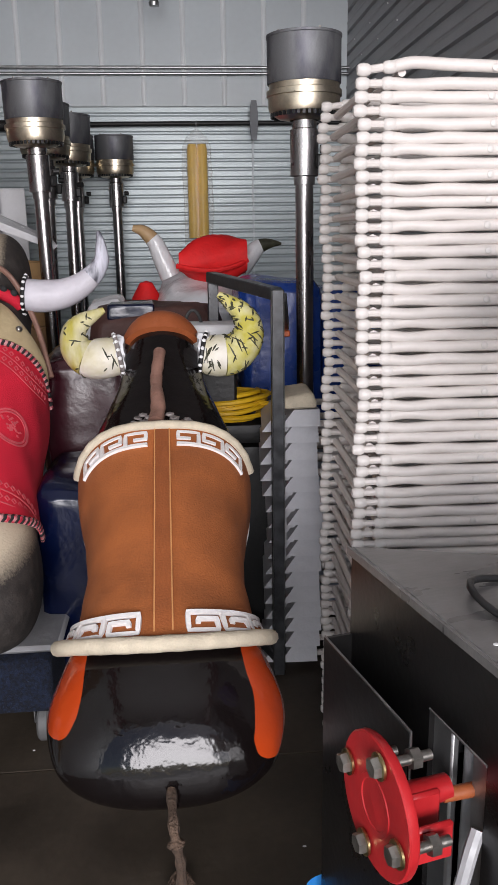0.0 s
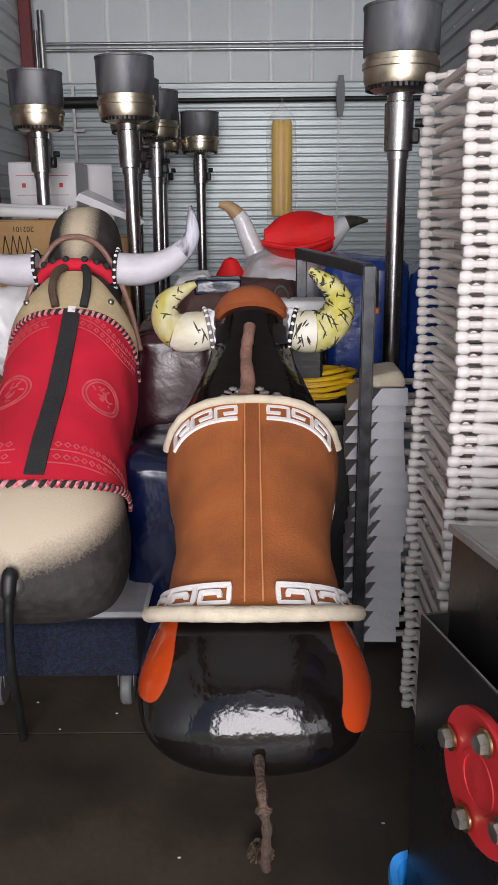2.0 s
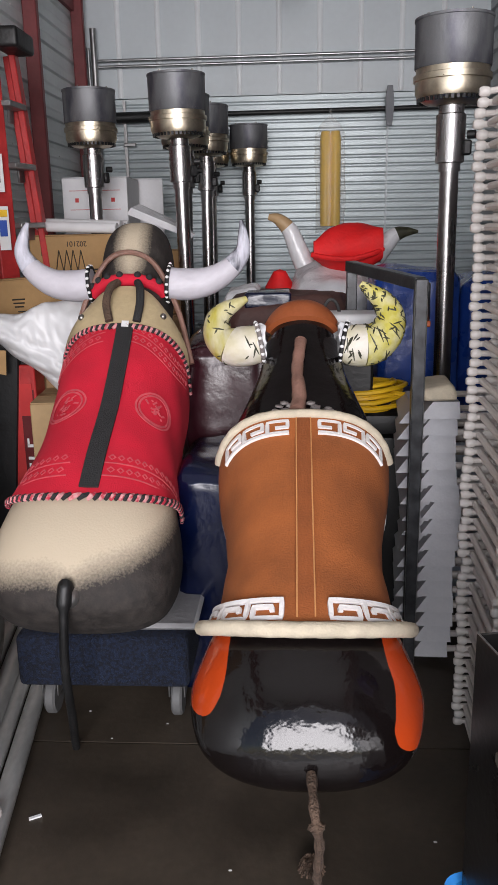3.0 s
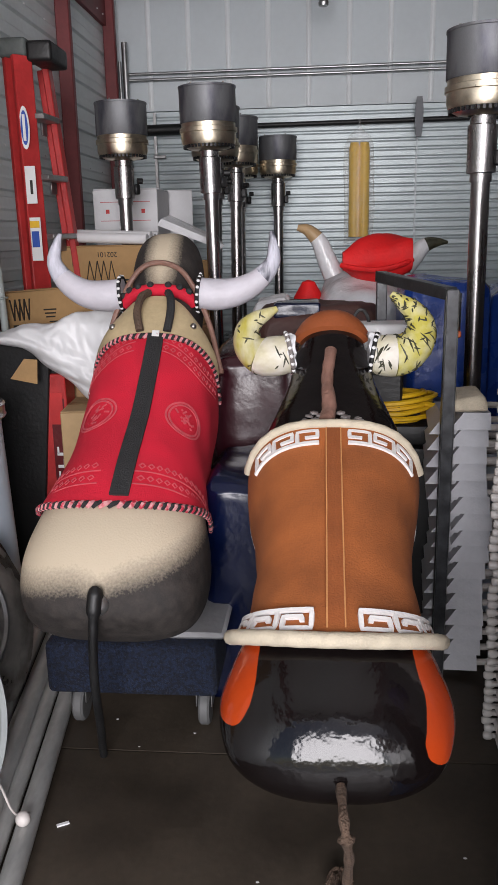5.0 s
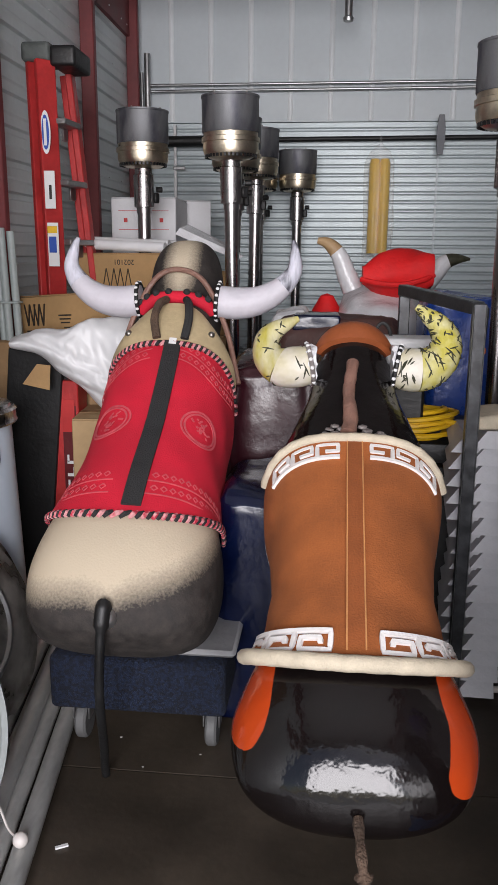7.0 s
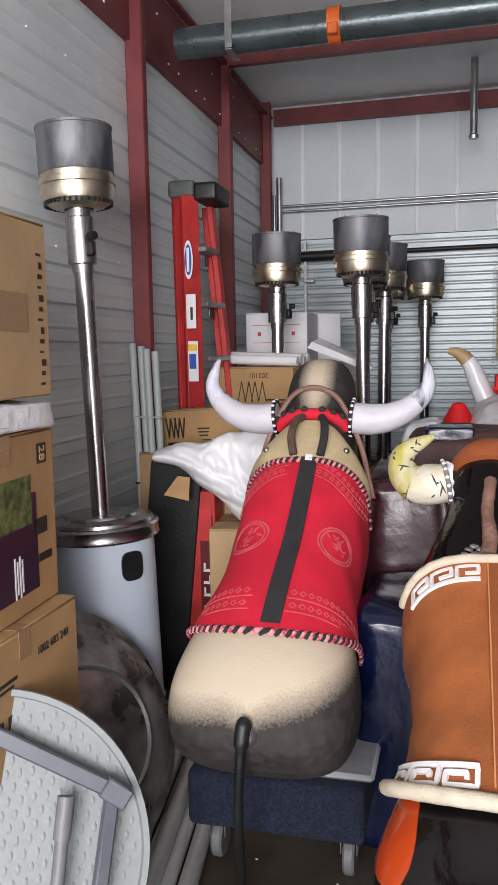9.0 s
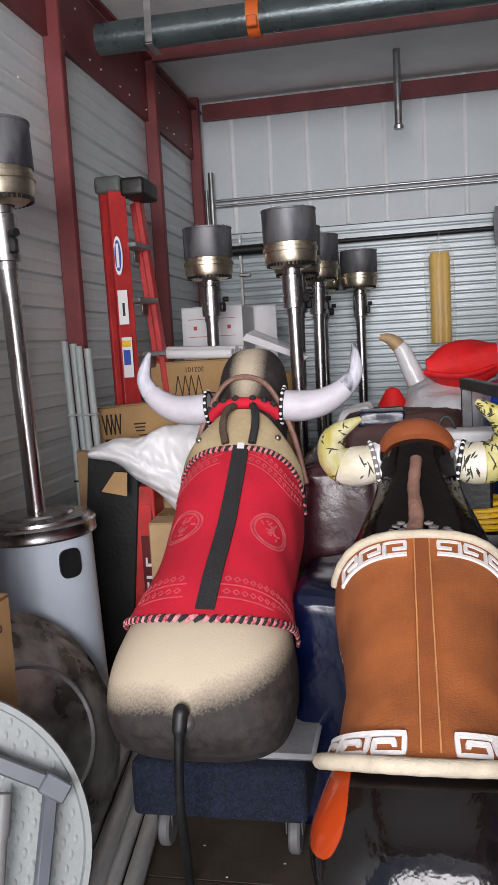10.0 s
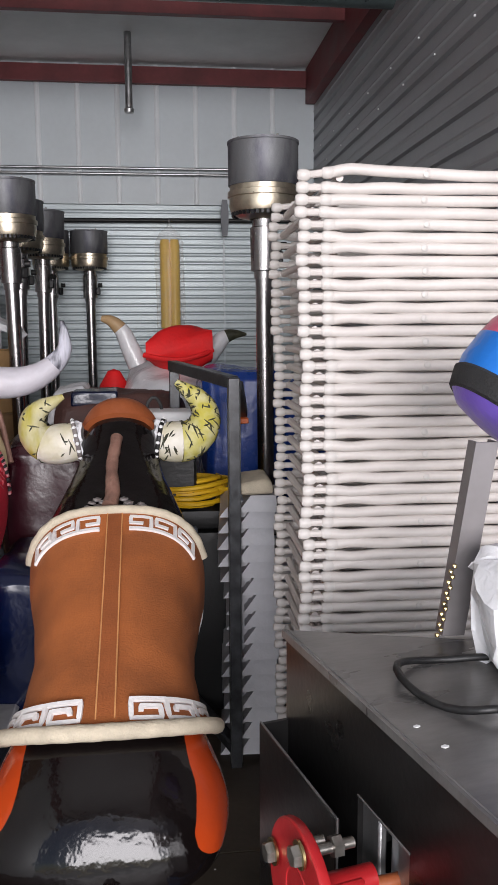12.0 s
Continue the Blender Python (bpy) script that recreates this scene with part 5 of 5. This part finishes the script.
    box(bm, (w, d, (b - a).length), (a + b) / 2, 0.004, rot)
# local: the near rail pair faces the room, the far pair stands further along the wall
for x0, x1, w, y0 in ((0.018, 0.042, 0.042, -0.005), (0.088, 0.112, 0.088, -0.03)):
    bm = B()
    rail(bm, (x1 + 0.006, y0 - 0.03, 0.0), (x0, y0, 2.16), w, 0.03)
    part("rail", bm, M["ladder_red"], ladder, "worn red fibreglass rail")
for x0, x1, y0, w in ((0.135, 0.33, 0.17, 0.062), (0.095, 0.28, 0.20, 0.03)):
    bm = B()
    rail(bm, (x1, y0, 0.0), (x0, y0, 2.14), w, 0.03)
    part("rail", bm, M["ladder_red"], ladder, "worn red fibreglass rail")
for k in range(7):
    z = 0.36 + 0.259 * k
    f = 1 - z / 2.16
    a, b = Vector((0.125 + 0.03 * f, -0.02, z)), Vector((0.12 + 0.20 * f, 0.16, z))
    rot = (b - a).to_track_quat("Y", "Z").to_matrix()
    step = part("step", box(B(), (0.08, (b - a).length, 0.026), (a + b) / 2, 0.004, rot), M["alu"], ladder, "aluminium tread")
    part("bracket", box(B(), (0.012, 0.05, 0.075), b + Vector((-0.03, -0.03, -0.03)), 0.003, rot), M["alu"], step, "riveted tread bracket")
cap = part("cap", box(B(), (0.13, 0.2, 0.08), (0.05, 0.06, 2.195), 0.02, None, 3), M["ladder_cap"], ladder, "scuffed grey-green plastic cap")
part("cap_end", box(B(), (0.115, 0.24, 0.085), (0.168, 0.085, 2.178), 0.018, None, 3), M["black_rubber"], cap, "black moulded cap end")
out = [(0.022 * math.cos(a), 0.09 * math.sin(a)) for a in (2 * math.pi * k / 24 for k in range(24))]
badge = part("badge", prism(B(), out, 0.003, Matrix.Translation((0.093, -0.072, 1.86))), M["white_ink"], ladder, "plain oval badge, white and blue")
part("badge_field", prism(B(), [(x * 0.72, z * 0.8) for x, z in out], 0.003, Matrix.Translation((0.093, -0.075, 1.86))), M["blue_print"], badge, "blue field of the badge")
part("badge_bar", box(B(), (0.012, 0.002, 0.11), (0.093, -0.078, 1.86)), M["white_ink"], badge, "white bar across the badge")
for x, z, w, h in ((0.103, 1.62, 0.048, 0.16), (0.108, 1.385, 0.05, 0.19)):
    part("sticker", box(B(), (w, 0.003, h), (x, -0.078, z), 0.001), M["white_ink"], ladder, "white warning sticker")
part("sticker_mark", box(B(), (0.034, 0.003, 0.07), (0.106, -0.081, 1.385), 0.001), M["blue_print"], ladder, "blue sticker mark")
part("sticker_mark", box(B(), (0.044, 0.003, 0.03), (0.106, -0.081, 1.45), 0.001), M["yellow_plastic"], ladder, "yellow sticker mark")
part("sticker_mark", box(B(), (0.012, 0.003, 0.06), (0.106, -0.081, 1.61), 0.001), M["ink"], ladder, "dark sticker lettering bar")


def carton(name, at, size, material, label, rz=0, ry=0, tape=True, bars=()):
    """A closed cardboard box: body, top flaps with a gap, tape and printed bars."""
    c = thing(name, pose(*at, 0, ry, rz), label, "box")
    sx, sy, sz = size
    part("body", box(B(), (sx, sy, sz - 0.004), (0, 0, (sz - 0.004) / 2), 0.004), material, c)
    for s in (-1, 1):
        part("flap", box(B(), (sx - 0.002, sy / 2 - 0.003, 0.004), (0, s * (sy / 4), sz - 0.0015), 0.001), material, c)
    if tape:
        bm = box(B(), (sx * 0.98, 0.05, 0.001), (0, 0, sz + 0.0015))
        for s in (-1, 1):
            box(bm, (0.0012, 0.05, 0.07), (s * (sx / 2 + 0.001), 0, sz - 0.035))
        part("tape", bm, M["tape"], c, "brown packing tape")
    for lab, ink, pieces in bars:
        for px, py, pz, wx, wy, wz in pieces:
            part("print", box(B(), (wx, wy, wz), (px, py, pz)), ink, c, lab)
    return c


def front_bars(rows, y, sx):
    return [(px, y, pz, w, 0.0016, hh) for px, pz, w, hh in rows]


def lettering(text, size, m, material, parent, label):
    """Solid letters from the built-in font, as a mesh."""
    cu = bpy.data.curves.new("lettering", "FONT")
    cu.body, cu.size, cu.extrude, cu.align_x = text, size, 0.0008, "CENTER"
    tmp = bpy.data.objects.new("lettering", cu)
    me = bpy.data.meshes.new_from_object(tmp)
    bpy.data.objects.remove(tmp)
    me.materials.append(material)
    me.transform(m)
    ob = new("lettering", me)
    ob.parent = parent
    ob["label"] = label
    return ob


# cartons with zigzag trade marks by the ladder
def zigzag(c, x, y, z, w, h, flip=1):
    bm = B()
    for dx in (0, w * 0.55):
        line = [(-w / 2, h / 2), (-w / 4, -h / 2), (0, h / 2), (w / 4, -h / 2), (w / 2, h / 2)]
        for (ax, az), (bx, bz) in zip(line, line[1:]):
            a, b = Vector((x + dx + ax * 0.6, y, z + az * flip)), Vector((x + dx + bx * 0.6, y, z + bz * flip))
            rot = (b - a).to_track_quat("Z", "Y").to_matrix()
            box(bm, (0.014, 0.0016, (b - a).length), (a + b) / 2, 0, rot)
    part("print", bm, M["ink"], c, "black zigzag trade mark")


c = carton("carton", (-1.0, 3.46, 1.0), (0.50, 0.30, 0.185), M["card"], "flat tan carton with black zigzag mark by the ladder", -24, -4, True,
           [("black print bar", M["ink"], front_bars([(0.0, 0.10, 0.07, 0.006), (0.0, 0.085, 0.06, 0.006), (0.0, 0.07, 0.05, 0.006), (-0.16, 0.035, 0.12, 0.012), (0.02, 0.05, 0.06, 0.005)], -0.1512, 0.5)), ("white label", M["white_ink"], front_bars([(0.06, 0.04, 0.03, 0.03)], -0.1515, 0.5))])
zigzag(c, -0.19, -0.151, 0.105, 0.10, 0.09)
lettering("202101", 0.035, Matrix.Translation((0.2511, -0.03, 0.05)) @ Matrix.Rotation(radians(90), 4, "Z") @ Matrix.Rotation(radians(90), 4, "X"), M["ink"], c, "printed batch number")
c = carton("carton", (-0.96, 4.05, 1.13), (0.42, 0.35, 0.22), M["card"], "tan carton lying upside down below white foam rolls", -8, 0, True,
           [("black print bar", M["ink"], front_bars([(-0.14, 0.15, 0.02, 0.05), (0.12, 0.06, 0.1, 0.008)], -0.1762, 0.42))])
zigzag(c, -0.04, -0.176, 0.10, 0.13, 0.10, -1)
lettering("202101", 0.035, Matrix.Translation((0.03, -0.177, 0.19)) @ Matrix.Rotation(radians(180), 4, "Y") @ Matrix.Rotation(radians(90), 4, "X"), M["ink"], c, "upside-down printed batch number")
carton("carton", (-0.72, 4.2, 0.9465), (0.30, 0.3, 0.32), M["card"], "tan carton behind the grey bull's head", 35, 0)
carton("carton", (-1.02, 4.75, 0.7965), (0.36, 0.35, 0.85), M["white_box"], "white carton with red print near the back", 0, 0, False, [("red print mark", M["red_print"], front_bars([(-0.10, 0.73, 0.02, 0.022), (0.10, 0.73, 0.02, 0.022)], -0.1762, 0.4)), ("thin red frame", M["red_print"], front_bars([(0, 0.78, 0.28, 0.003), (0, 0.68, 0.28, 0.003)], -0.1762, 0.4))])
carton("carton", (-0.9, 5.15, 0.7965), (0.3, 0.35, 0.86), M["white_box"], "plain white carton near the back wall", 14, 0, False)
# what the upper cartons rest on
carton("carton", (-1.04, 3.65, 0.0), (0.62, 0.75, 0.995), M["card_in"], "tall tan carton carrying smaller ones", 0, 0, False)
carton("carton", (-1.0, 4.25, 0.0), (0.6, 0.5, 1.128), M["card_in"], "tall tan carton behind the ladder", 0, 0, False)
carton("carton", (-0.95, 4.95, 0.0), (0.62, 0.75, 0.795), M["card_in"], "large tan carton near the back wall", 0, 0, False)
carton("carton", (-0.70, 4.2, 0.0), (0.32, 0.32, 0.945), M["card_in"], "tall tan carton behind the grey bull", 20, 0, False)
roll = thing("foam_bundle", pose(0, 0, 0), "white foam rolls lying on a carton", "foam")
for k in range(4):
    part("roll", sweep(B(), [(-0.22, -0.06 + 0.05 * k, 0.03 + 0.012 * (k % 2)), (0.20, -0.05 + 0.05 * k, 0.028 + 0.012 * (k % 2))], 0.025, 12), M["sack"], roll)
roll.matrix_world = pose(-0.95, 3.98, 1.355, 0, 2, -10)
bm = B()
rings(bm, [[(0.0, 0.0, 0.0), (0.3, 0.05, -0.12), (0.32, 0.06, -0.1), (0.02, 0.02, 0.03)], [(0.02, 0.12, 0.02), (0.26, 0.16, -0.08), (0.27, 0.17, -0.06), (0.04, 0.14, 0.05)]])
ob = tagged(part("foam_sheet", bm, M["clear_wrap"]), "bent milky foam sheet on the cartons", "foam")
ob.matrix_world = pose(-0.73, 3.98, 1.44)

# white plastic sacks hung over the heap
bm = B()
loops = []
for i in range(61):
    t = i / 60
    c = Vector((-1.17 + 0.50 * t, 3.05 + 0.05 * t, 1.015 + 0.11 * t))
    drop = interp([(0, 0.03), (0.2, 0.10), (0.5, 0.26), (0.8, 0.42), (1, 0.30)], t)[0]
    row = []
    for k in range(64):
        a = 2 * math.pi * k / 64
        p = c + Vector((0.05 * math.sin(2 * a) * t, 0.07 * math.cos(a), drop * 0.5 * (math.sin(a) - 1) + 0.02))
        fold = abs(noise.noise(Vector((p.x * 7 + p.z * 12, p.y * 6, p.z * 4)))) * 0.05 + abs(noise.noise(p * 24)) * 0.016
        row.append(p + noise.noise_vector(p * 7) * 0.02 + Vector((0.2, -0.9, 0.3)) * fold)
    loops.append(row)
rings(bm, loops)
tagged(part("plastic_sack", bm, M["sack"], sharp=70), "crumpled white plastic sack draped over cartons", "sack")
post_box = thing("banner_box", pose(-1.02, 3.18, 0), "tall red and black box with white lettering bars", "box")
part("body", box(B(), (0.12, 0.12, 0.86), (0, 0, 0.43), 0.004), M["ladder_red"], post_box, "red box")
part("dark_panel", box(B(), (0.055, 0.003, 0.72), (0.022, -0.062, 0.40), 0.0), mat("dark_red_print", (0.13, 0.012, 0.015), 0.4), post_box, "dark red printed panel")
bm = B()
for k in range(6):
    z = 0.27 + 0.052 * k
    box(bm, (0.034, 0.0016, 0.012), (0.024, -0.0648, z))
    box(bm, (0.008, 0.0016, 0.03), (0.012 if k % 2 else 0.035, -0.0648, z + 0.016))
part("print", bm, M["white_ink"], post_box, "white lettering bars set upright")
part("red_flash", box(B(), (0.05, 0.002, 0.13), (0.02, -0.0652, 0.72)), M["red_print"], post_box, "bright red flash")
dark = thing("black_panel", pose(-1.22, 3.12, 0, 0, 6, 0), "black sheet panels leaning by the cartons", "panel")
part("panel", box(B(), (0.22, 0.03, 0.98), (0, 0, 0.49), 0.004), M["black_rubber"], dark)
part("panel", box(B(), (0.16, 0.02, 0.9), (0.05, 0.04, 0.45), 0.004), M["black_rubber"], dark)
carton("carton", (-0.82, 3.12, 0.0), (0.26, 0.3, 0.74), M["card_light"], "tan carton behind the jersey bull", 5, 0)
flapb = tagged(part("torn_flap", prism(B(), [(-0.1, -0.02), (0.04, -0.06), (0.05, 0.08), (-0.02, 0.09)], 0.004), M["card"]), "torn cardboard flap under the white sack", "cardboard")
flapb.matrix_world = pose(-1.06, 3.0, 0.88, 10, 0, 20) @ Matrix.Scale(0.7, 4)

# bundle of conduit in front of the first column
pv = thing("conduit_bundle", pose(-1.33, 3.30, 0), "bundle of grey-green plastic conduits standing by the column", "conduit")
for k in range(4):
    part("tube", sweep(B(), [(0.0 + 0.032 * k, 0.02 * (k % 2), 0.0), (-0.045 + 0.032 * k, 0.02 * (k % 2), 1.47 - 0.012 * k)], 0.016, 12), M["pvc"], pv)
for z in (0.86, 1.15):
    bm = box(B(), (0.135, 0.06, 0.008), (0.05 - 0.03 * z, 0.01, z), 0.002)
    part("tie", bm, M["black_rubber"] if z < 1 else M["pvc"], pv, "tie round the tubes")

# stacked cartons by the heater
c = carton("carton", (-1.20, 1.62, 0.0), (0.48, 0.52, 0.80), M["card"], "worn tan carton at the bottom of a stack", 0, 0, True, [("black print bar", M["ink"], [(0.2412, -0.1, 0.70, 0.0016, 0.12, 0.008), (0.2412, -0.1, 0.685, 0.0016, 0.09, 0.006), (0.2412, -0.12, 0.60, 0.0016, 0.03, 0.045), (0.2412, -0.07, 0.60, 0.0016, 0.03, 0.045)])])
FACE = Matrix.Rotation(radians(90), 4, "Z") @ Matrix.Rotation(radians(90), 4, "X")
lettering("1002 683 240", 0.028, Matrix.Translation((0.2412, 0.13, 0.715)) @ FACE, M["ink"], c, "printed stock number")
lettering("GAS", 0.034, Matrix.Translation((0.2412, 0.16, 0.46)) @ FACE, M["ink"], c, "printed word")
c = carton("carton", (-1.225, 1.62, 0.803), (0.46, 0.50, 0.44), M["card"], "tan carton with a plum-coloured picture panel", 3, 0, True, [("plum picture panel", M["purple_print"], [(0.2312, 0.02, 0.17, 0.0016, 0.24, 0.24)]), ("leafy picture", M["foliage_print"], [(0.2318, 0.035, 0.275, 0.0016, 0.16, 0.12)]), ("white print bar", M["white_ink"], [(0.2322, 0.02 + 0.012 * k, 0.10, 0.0016, 0.006, 0.1 - 0.02 * (k % 2)) for k in range(4)]), ("black print bar", M["ink"], [(0.2312, 0.18, 0.38, 0.0016, 0.05, 0.05), (0.2312, 0.16, 0.2, 0.0016, 0.07, 0.04), (0.2312, 0.18, 0.12, 0.0016, 0.07, 0.02)])])
lettering("28", 0.04, Matrix.Translation((0.2325, 0.168, 0.38)) @ FACE @ Matrix.Rotation(radians(-90), 4, "Z"), M["card_light"], c, "number in a black square")
bundle("clear_bag", (-1.10, 1.66, 1.248), (0.26, 0.30, 0.07), M["clear_wrap"], "clear plastic bag pressed between cartons", "bag", 0.02, 6.0)
c = carton("carton", (-1.212, 1.60, 1.325), (0.46, 0.50, 0.42), M["card_light"], "pale tan carton with dark lettering bars", 2, 0, True, [("dark print bar", M["ink"], [(0.2312, 0.205 + 0.004 * (k % 3), 0.03 + 0.026 * k, 0.0016, 0.022 - 0.006 * (k % 2), 0.006 + 0.005 * (k % 3)) for k in range(13)]), ("brown tape", M["tape"], [(0.2312, 0.06, 0.2, 0.0016, 0.16, 0.09)])])


def leaning(at, way):
    """A pose at a place, its z axis pointing that way."""
    return Matrix.Translation(at) @ Vector(way).to_track_quat("Z", "Y").to_matrix().to_4x4()


def dish(m, label, r=0.345):
    d = thing("heater_dish", m, label, "reflector dish", "heater dishes")
    part("bowl", lathe(B(), [(0.0, 0.09), (0.11, 0.088), (0.2, 0.075), (0.28, 0.04), (r - 0.012, 0.0), (r, 0.0), (r, 0.004), (r - 0.01, 0.006), (0.28, 0.046), (0.2, 0.082), (0.11, 0.095), (0.0, 0.097)], 56), M["dish"], d, "scuffed spun aluminium bowl")
    part("inner_ring", lathe(B(), [(0.185, 0.078), (0.197, 0.092), (0.203, 0.092), (0.215, 0.074)], 48), M["alu"], d, "pressed inner ring")
    bm = B()
    for k in range(3):
        a = 2 * math.pi * k / 3 + 0.5
        bmesh.ops.create_uvsphere(bm, u_segments=8, v_segments=5, radius=0.008, matrix=Matrix.Translation((0.14 * math.cos(a), 0.14 * math.sin(a), 0.08)))
    part("stud", bm, M["bolt"], d, "mounting studs")
    return d


dish(leaning((-1.05, 2.02, 0.315), (0.78, -0.42, 0.44)), "scuffed grey reflector dish leaning on the cartons and heater")
dish(leaning((-1.115, 2.10, 0.325), (0.74, -0.44, 0.40)), "second grey reflector dish leaning behind the first")

# steel tubes on the floor by the side wall
pp = thing("steel_tubes", pose(0, 0, 0), "galvanised steel tubes lying along the side wall", "tubes")
for k, (xa, ya, xb, yb, z, r) in enumerate(((-0.585, 1.25, -0.815, 2.9, 0.027, 0.026), (-0.64, 1.2, -0.872, 2.9, 0.027, 0.026), (-0.695, 1.2, -0.928, 2.9, 0.027, 0.026), (-0.667, 1.25, -0.90, 2.85, 0.073, 0.025), (-0.75, 1.2, -0.984, 2.85, 0.027, 0.026))):
    bm = B()
    sweep(bm, [(xa, ya, z), (xb, yb, z)], r, 16, False)
    sweep(bm, [(xb, yb, z), (xa, ya, z)], r - 0.003, 16, False)
    part("tube", bm, M["tube"], pp)
bung = thing("tie_ball", pose(-0.628, 1.56, 0.071), "white ball of a bungee tie on the steel tubes", "bungee")
bm = B()
bmesh.ops.create_uvsphere(bm, u_segments=14, v_segments=9, radius=0.018)
part("ball", bm, M["chair"], bung)
part("loop", sweep(B(), smooth_path([(0, 0, 0), (-0.04, 0.03, 0.0), (-0.08, 0.06, 0.05), (-0.13, 0.07, 0.09)], 6), 0.003, 6), M["chair"], bung, "thin elastic loop")
bm = B()
rnd = random.Random(17)
for k in range(12):
    c = (rnd.uniform(-0.6, 0.45), rnd.uniform(1.1, 2.3), 0.001)
    bmesh.ops.create_icosphere(bm, subdivisions=1, radius=rnd.uniform(0.0015, 0.0035), matrix=Matrix.Translation(c) @ Matrix.Diagonal((1.5, 1, 0.3, 1)))
box(bm, (0.03, 0.008, 0.004), (-0.56, 1.63, 0.002), 0, Matrix.Rotation(0.5, 3, "Z"))
tagged(part("floor_debris", bm, M["white_ink"]), "pale crumbs and scraps on the concrete", "debris", kind="stuff")

# round white cocktail table top with folded grey legs
tn = Vector((0.50, -0.80, 0.33)).normalized()
tx = Vector((tn.y, -tn.x, 0)).normalized() * -1
tz = tn.cross(tx)
tz = tz if tz.z > 0 else -tz
tm = Matrix((tx, tn, tz)).transposed().to_4x4()
table = thing("folding_table", Matrix.Translation((-0.965, 1.42, 0.35)) @ tm, "round white plastic table on edge with folded grey legs", "table")
# local: x across, y out of the underside towards the room, z up along the top
RT = 0.36
circ = [(RT * math.cos(2 * math.pi * k / 72), RT * math.sin(2 * math.pi * k / 72)) for k in range(72)]
# the top's grey carries shade; the plastic itself is white
part("tabletop", rings(B(), [[(x * s, y, z * s) for x, z in circ] for s, y in ((0.985, -0.045), (1.0, -0.035), (1.0, -0.006), (0.992, 0.002), (0.955, 0.002), (0.945, -0.012), (0.5, -0.0125), (0.02, -0.0125))]), M["table_shaded"], table, "white blow-moulded round top, shade put into its grey")
bm = B()
for i in range(-12, 13):
    for j in range(-12, 13):
        x, z = i * 0.028 + (0.014 if j % 2 else 0), j * 0.028
        if math.hypot(x, z) < 0.33:
            bmesh.ops.create_icosphere(bm, subdivisions=1, radius=1.0, matrix=Matrix.Translation((x, -0.0125, z)) @ Matrix.Rotation(0.15, 4, "Y") @ Matrix.Diagonal((0.0062, 0.0035, 0.0125, 1)))
tagged(part("dimple_field", bm, M["table_shaded"], table, "moulded bumps of the underside"), kind="stuff")


def bar(a, b, w, name, lab, m=None):
    bm = B()
    a, b = Vector(a), Vector(b)
    rot = (b - a).to_track_quat("Z", "X").to_matrix()
    box(bm, (w, w, (b - a).length), (a + b) / 2, 0.004, rot)
    return part(name, bm, m or M["grey_frame"], table, lab)


bar((-0.14, 0.03, 0.372), (0.29, 0.03, 0.10), 0.036, "leg_frame", "grey square leg tube")
bar((-0.20, 0.04, 0.40), (-0.12, 0.04, 0.36), 0.05, "hinge", "grey hinge bracket")
bar((0.28, 0.035, 0.11), (0.19, 0.05, -0.28), 0.03, "leg_frame", "grey leg tube")
bar((0.26, 0.035, 0.12), (0.31, 0.035, 0.08), 0.046, "hinge", "grey corner hinge")
bm = sweep(B(), [(0.105, 0.055, -0.30), (0.175, 0.055, 0.10)], 0.015, 12)
sweep(bm, [(0.162, 0.055, 0.03), (0.178, 0.055, 0.115)], 0.019, 12)
part("brace_rod", bm, M["caster_grey"], table, "grey telescopic brace")
part("crossbar", sweep(B(), [(-0.25, 0.02, 0.30), (-0.17, 0.02, -0.32)], 0.008, 8), M["grey_frame"], table, "thin grey rod")
part("clip", box(B(), (0.10, 0.012, 0.02), (-0.04, 0.012, 0.32), 0.004, Matrix.Rotation(0.5, 3, "Y")), M["grey_frame"], table, "grey leg clip")
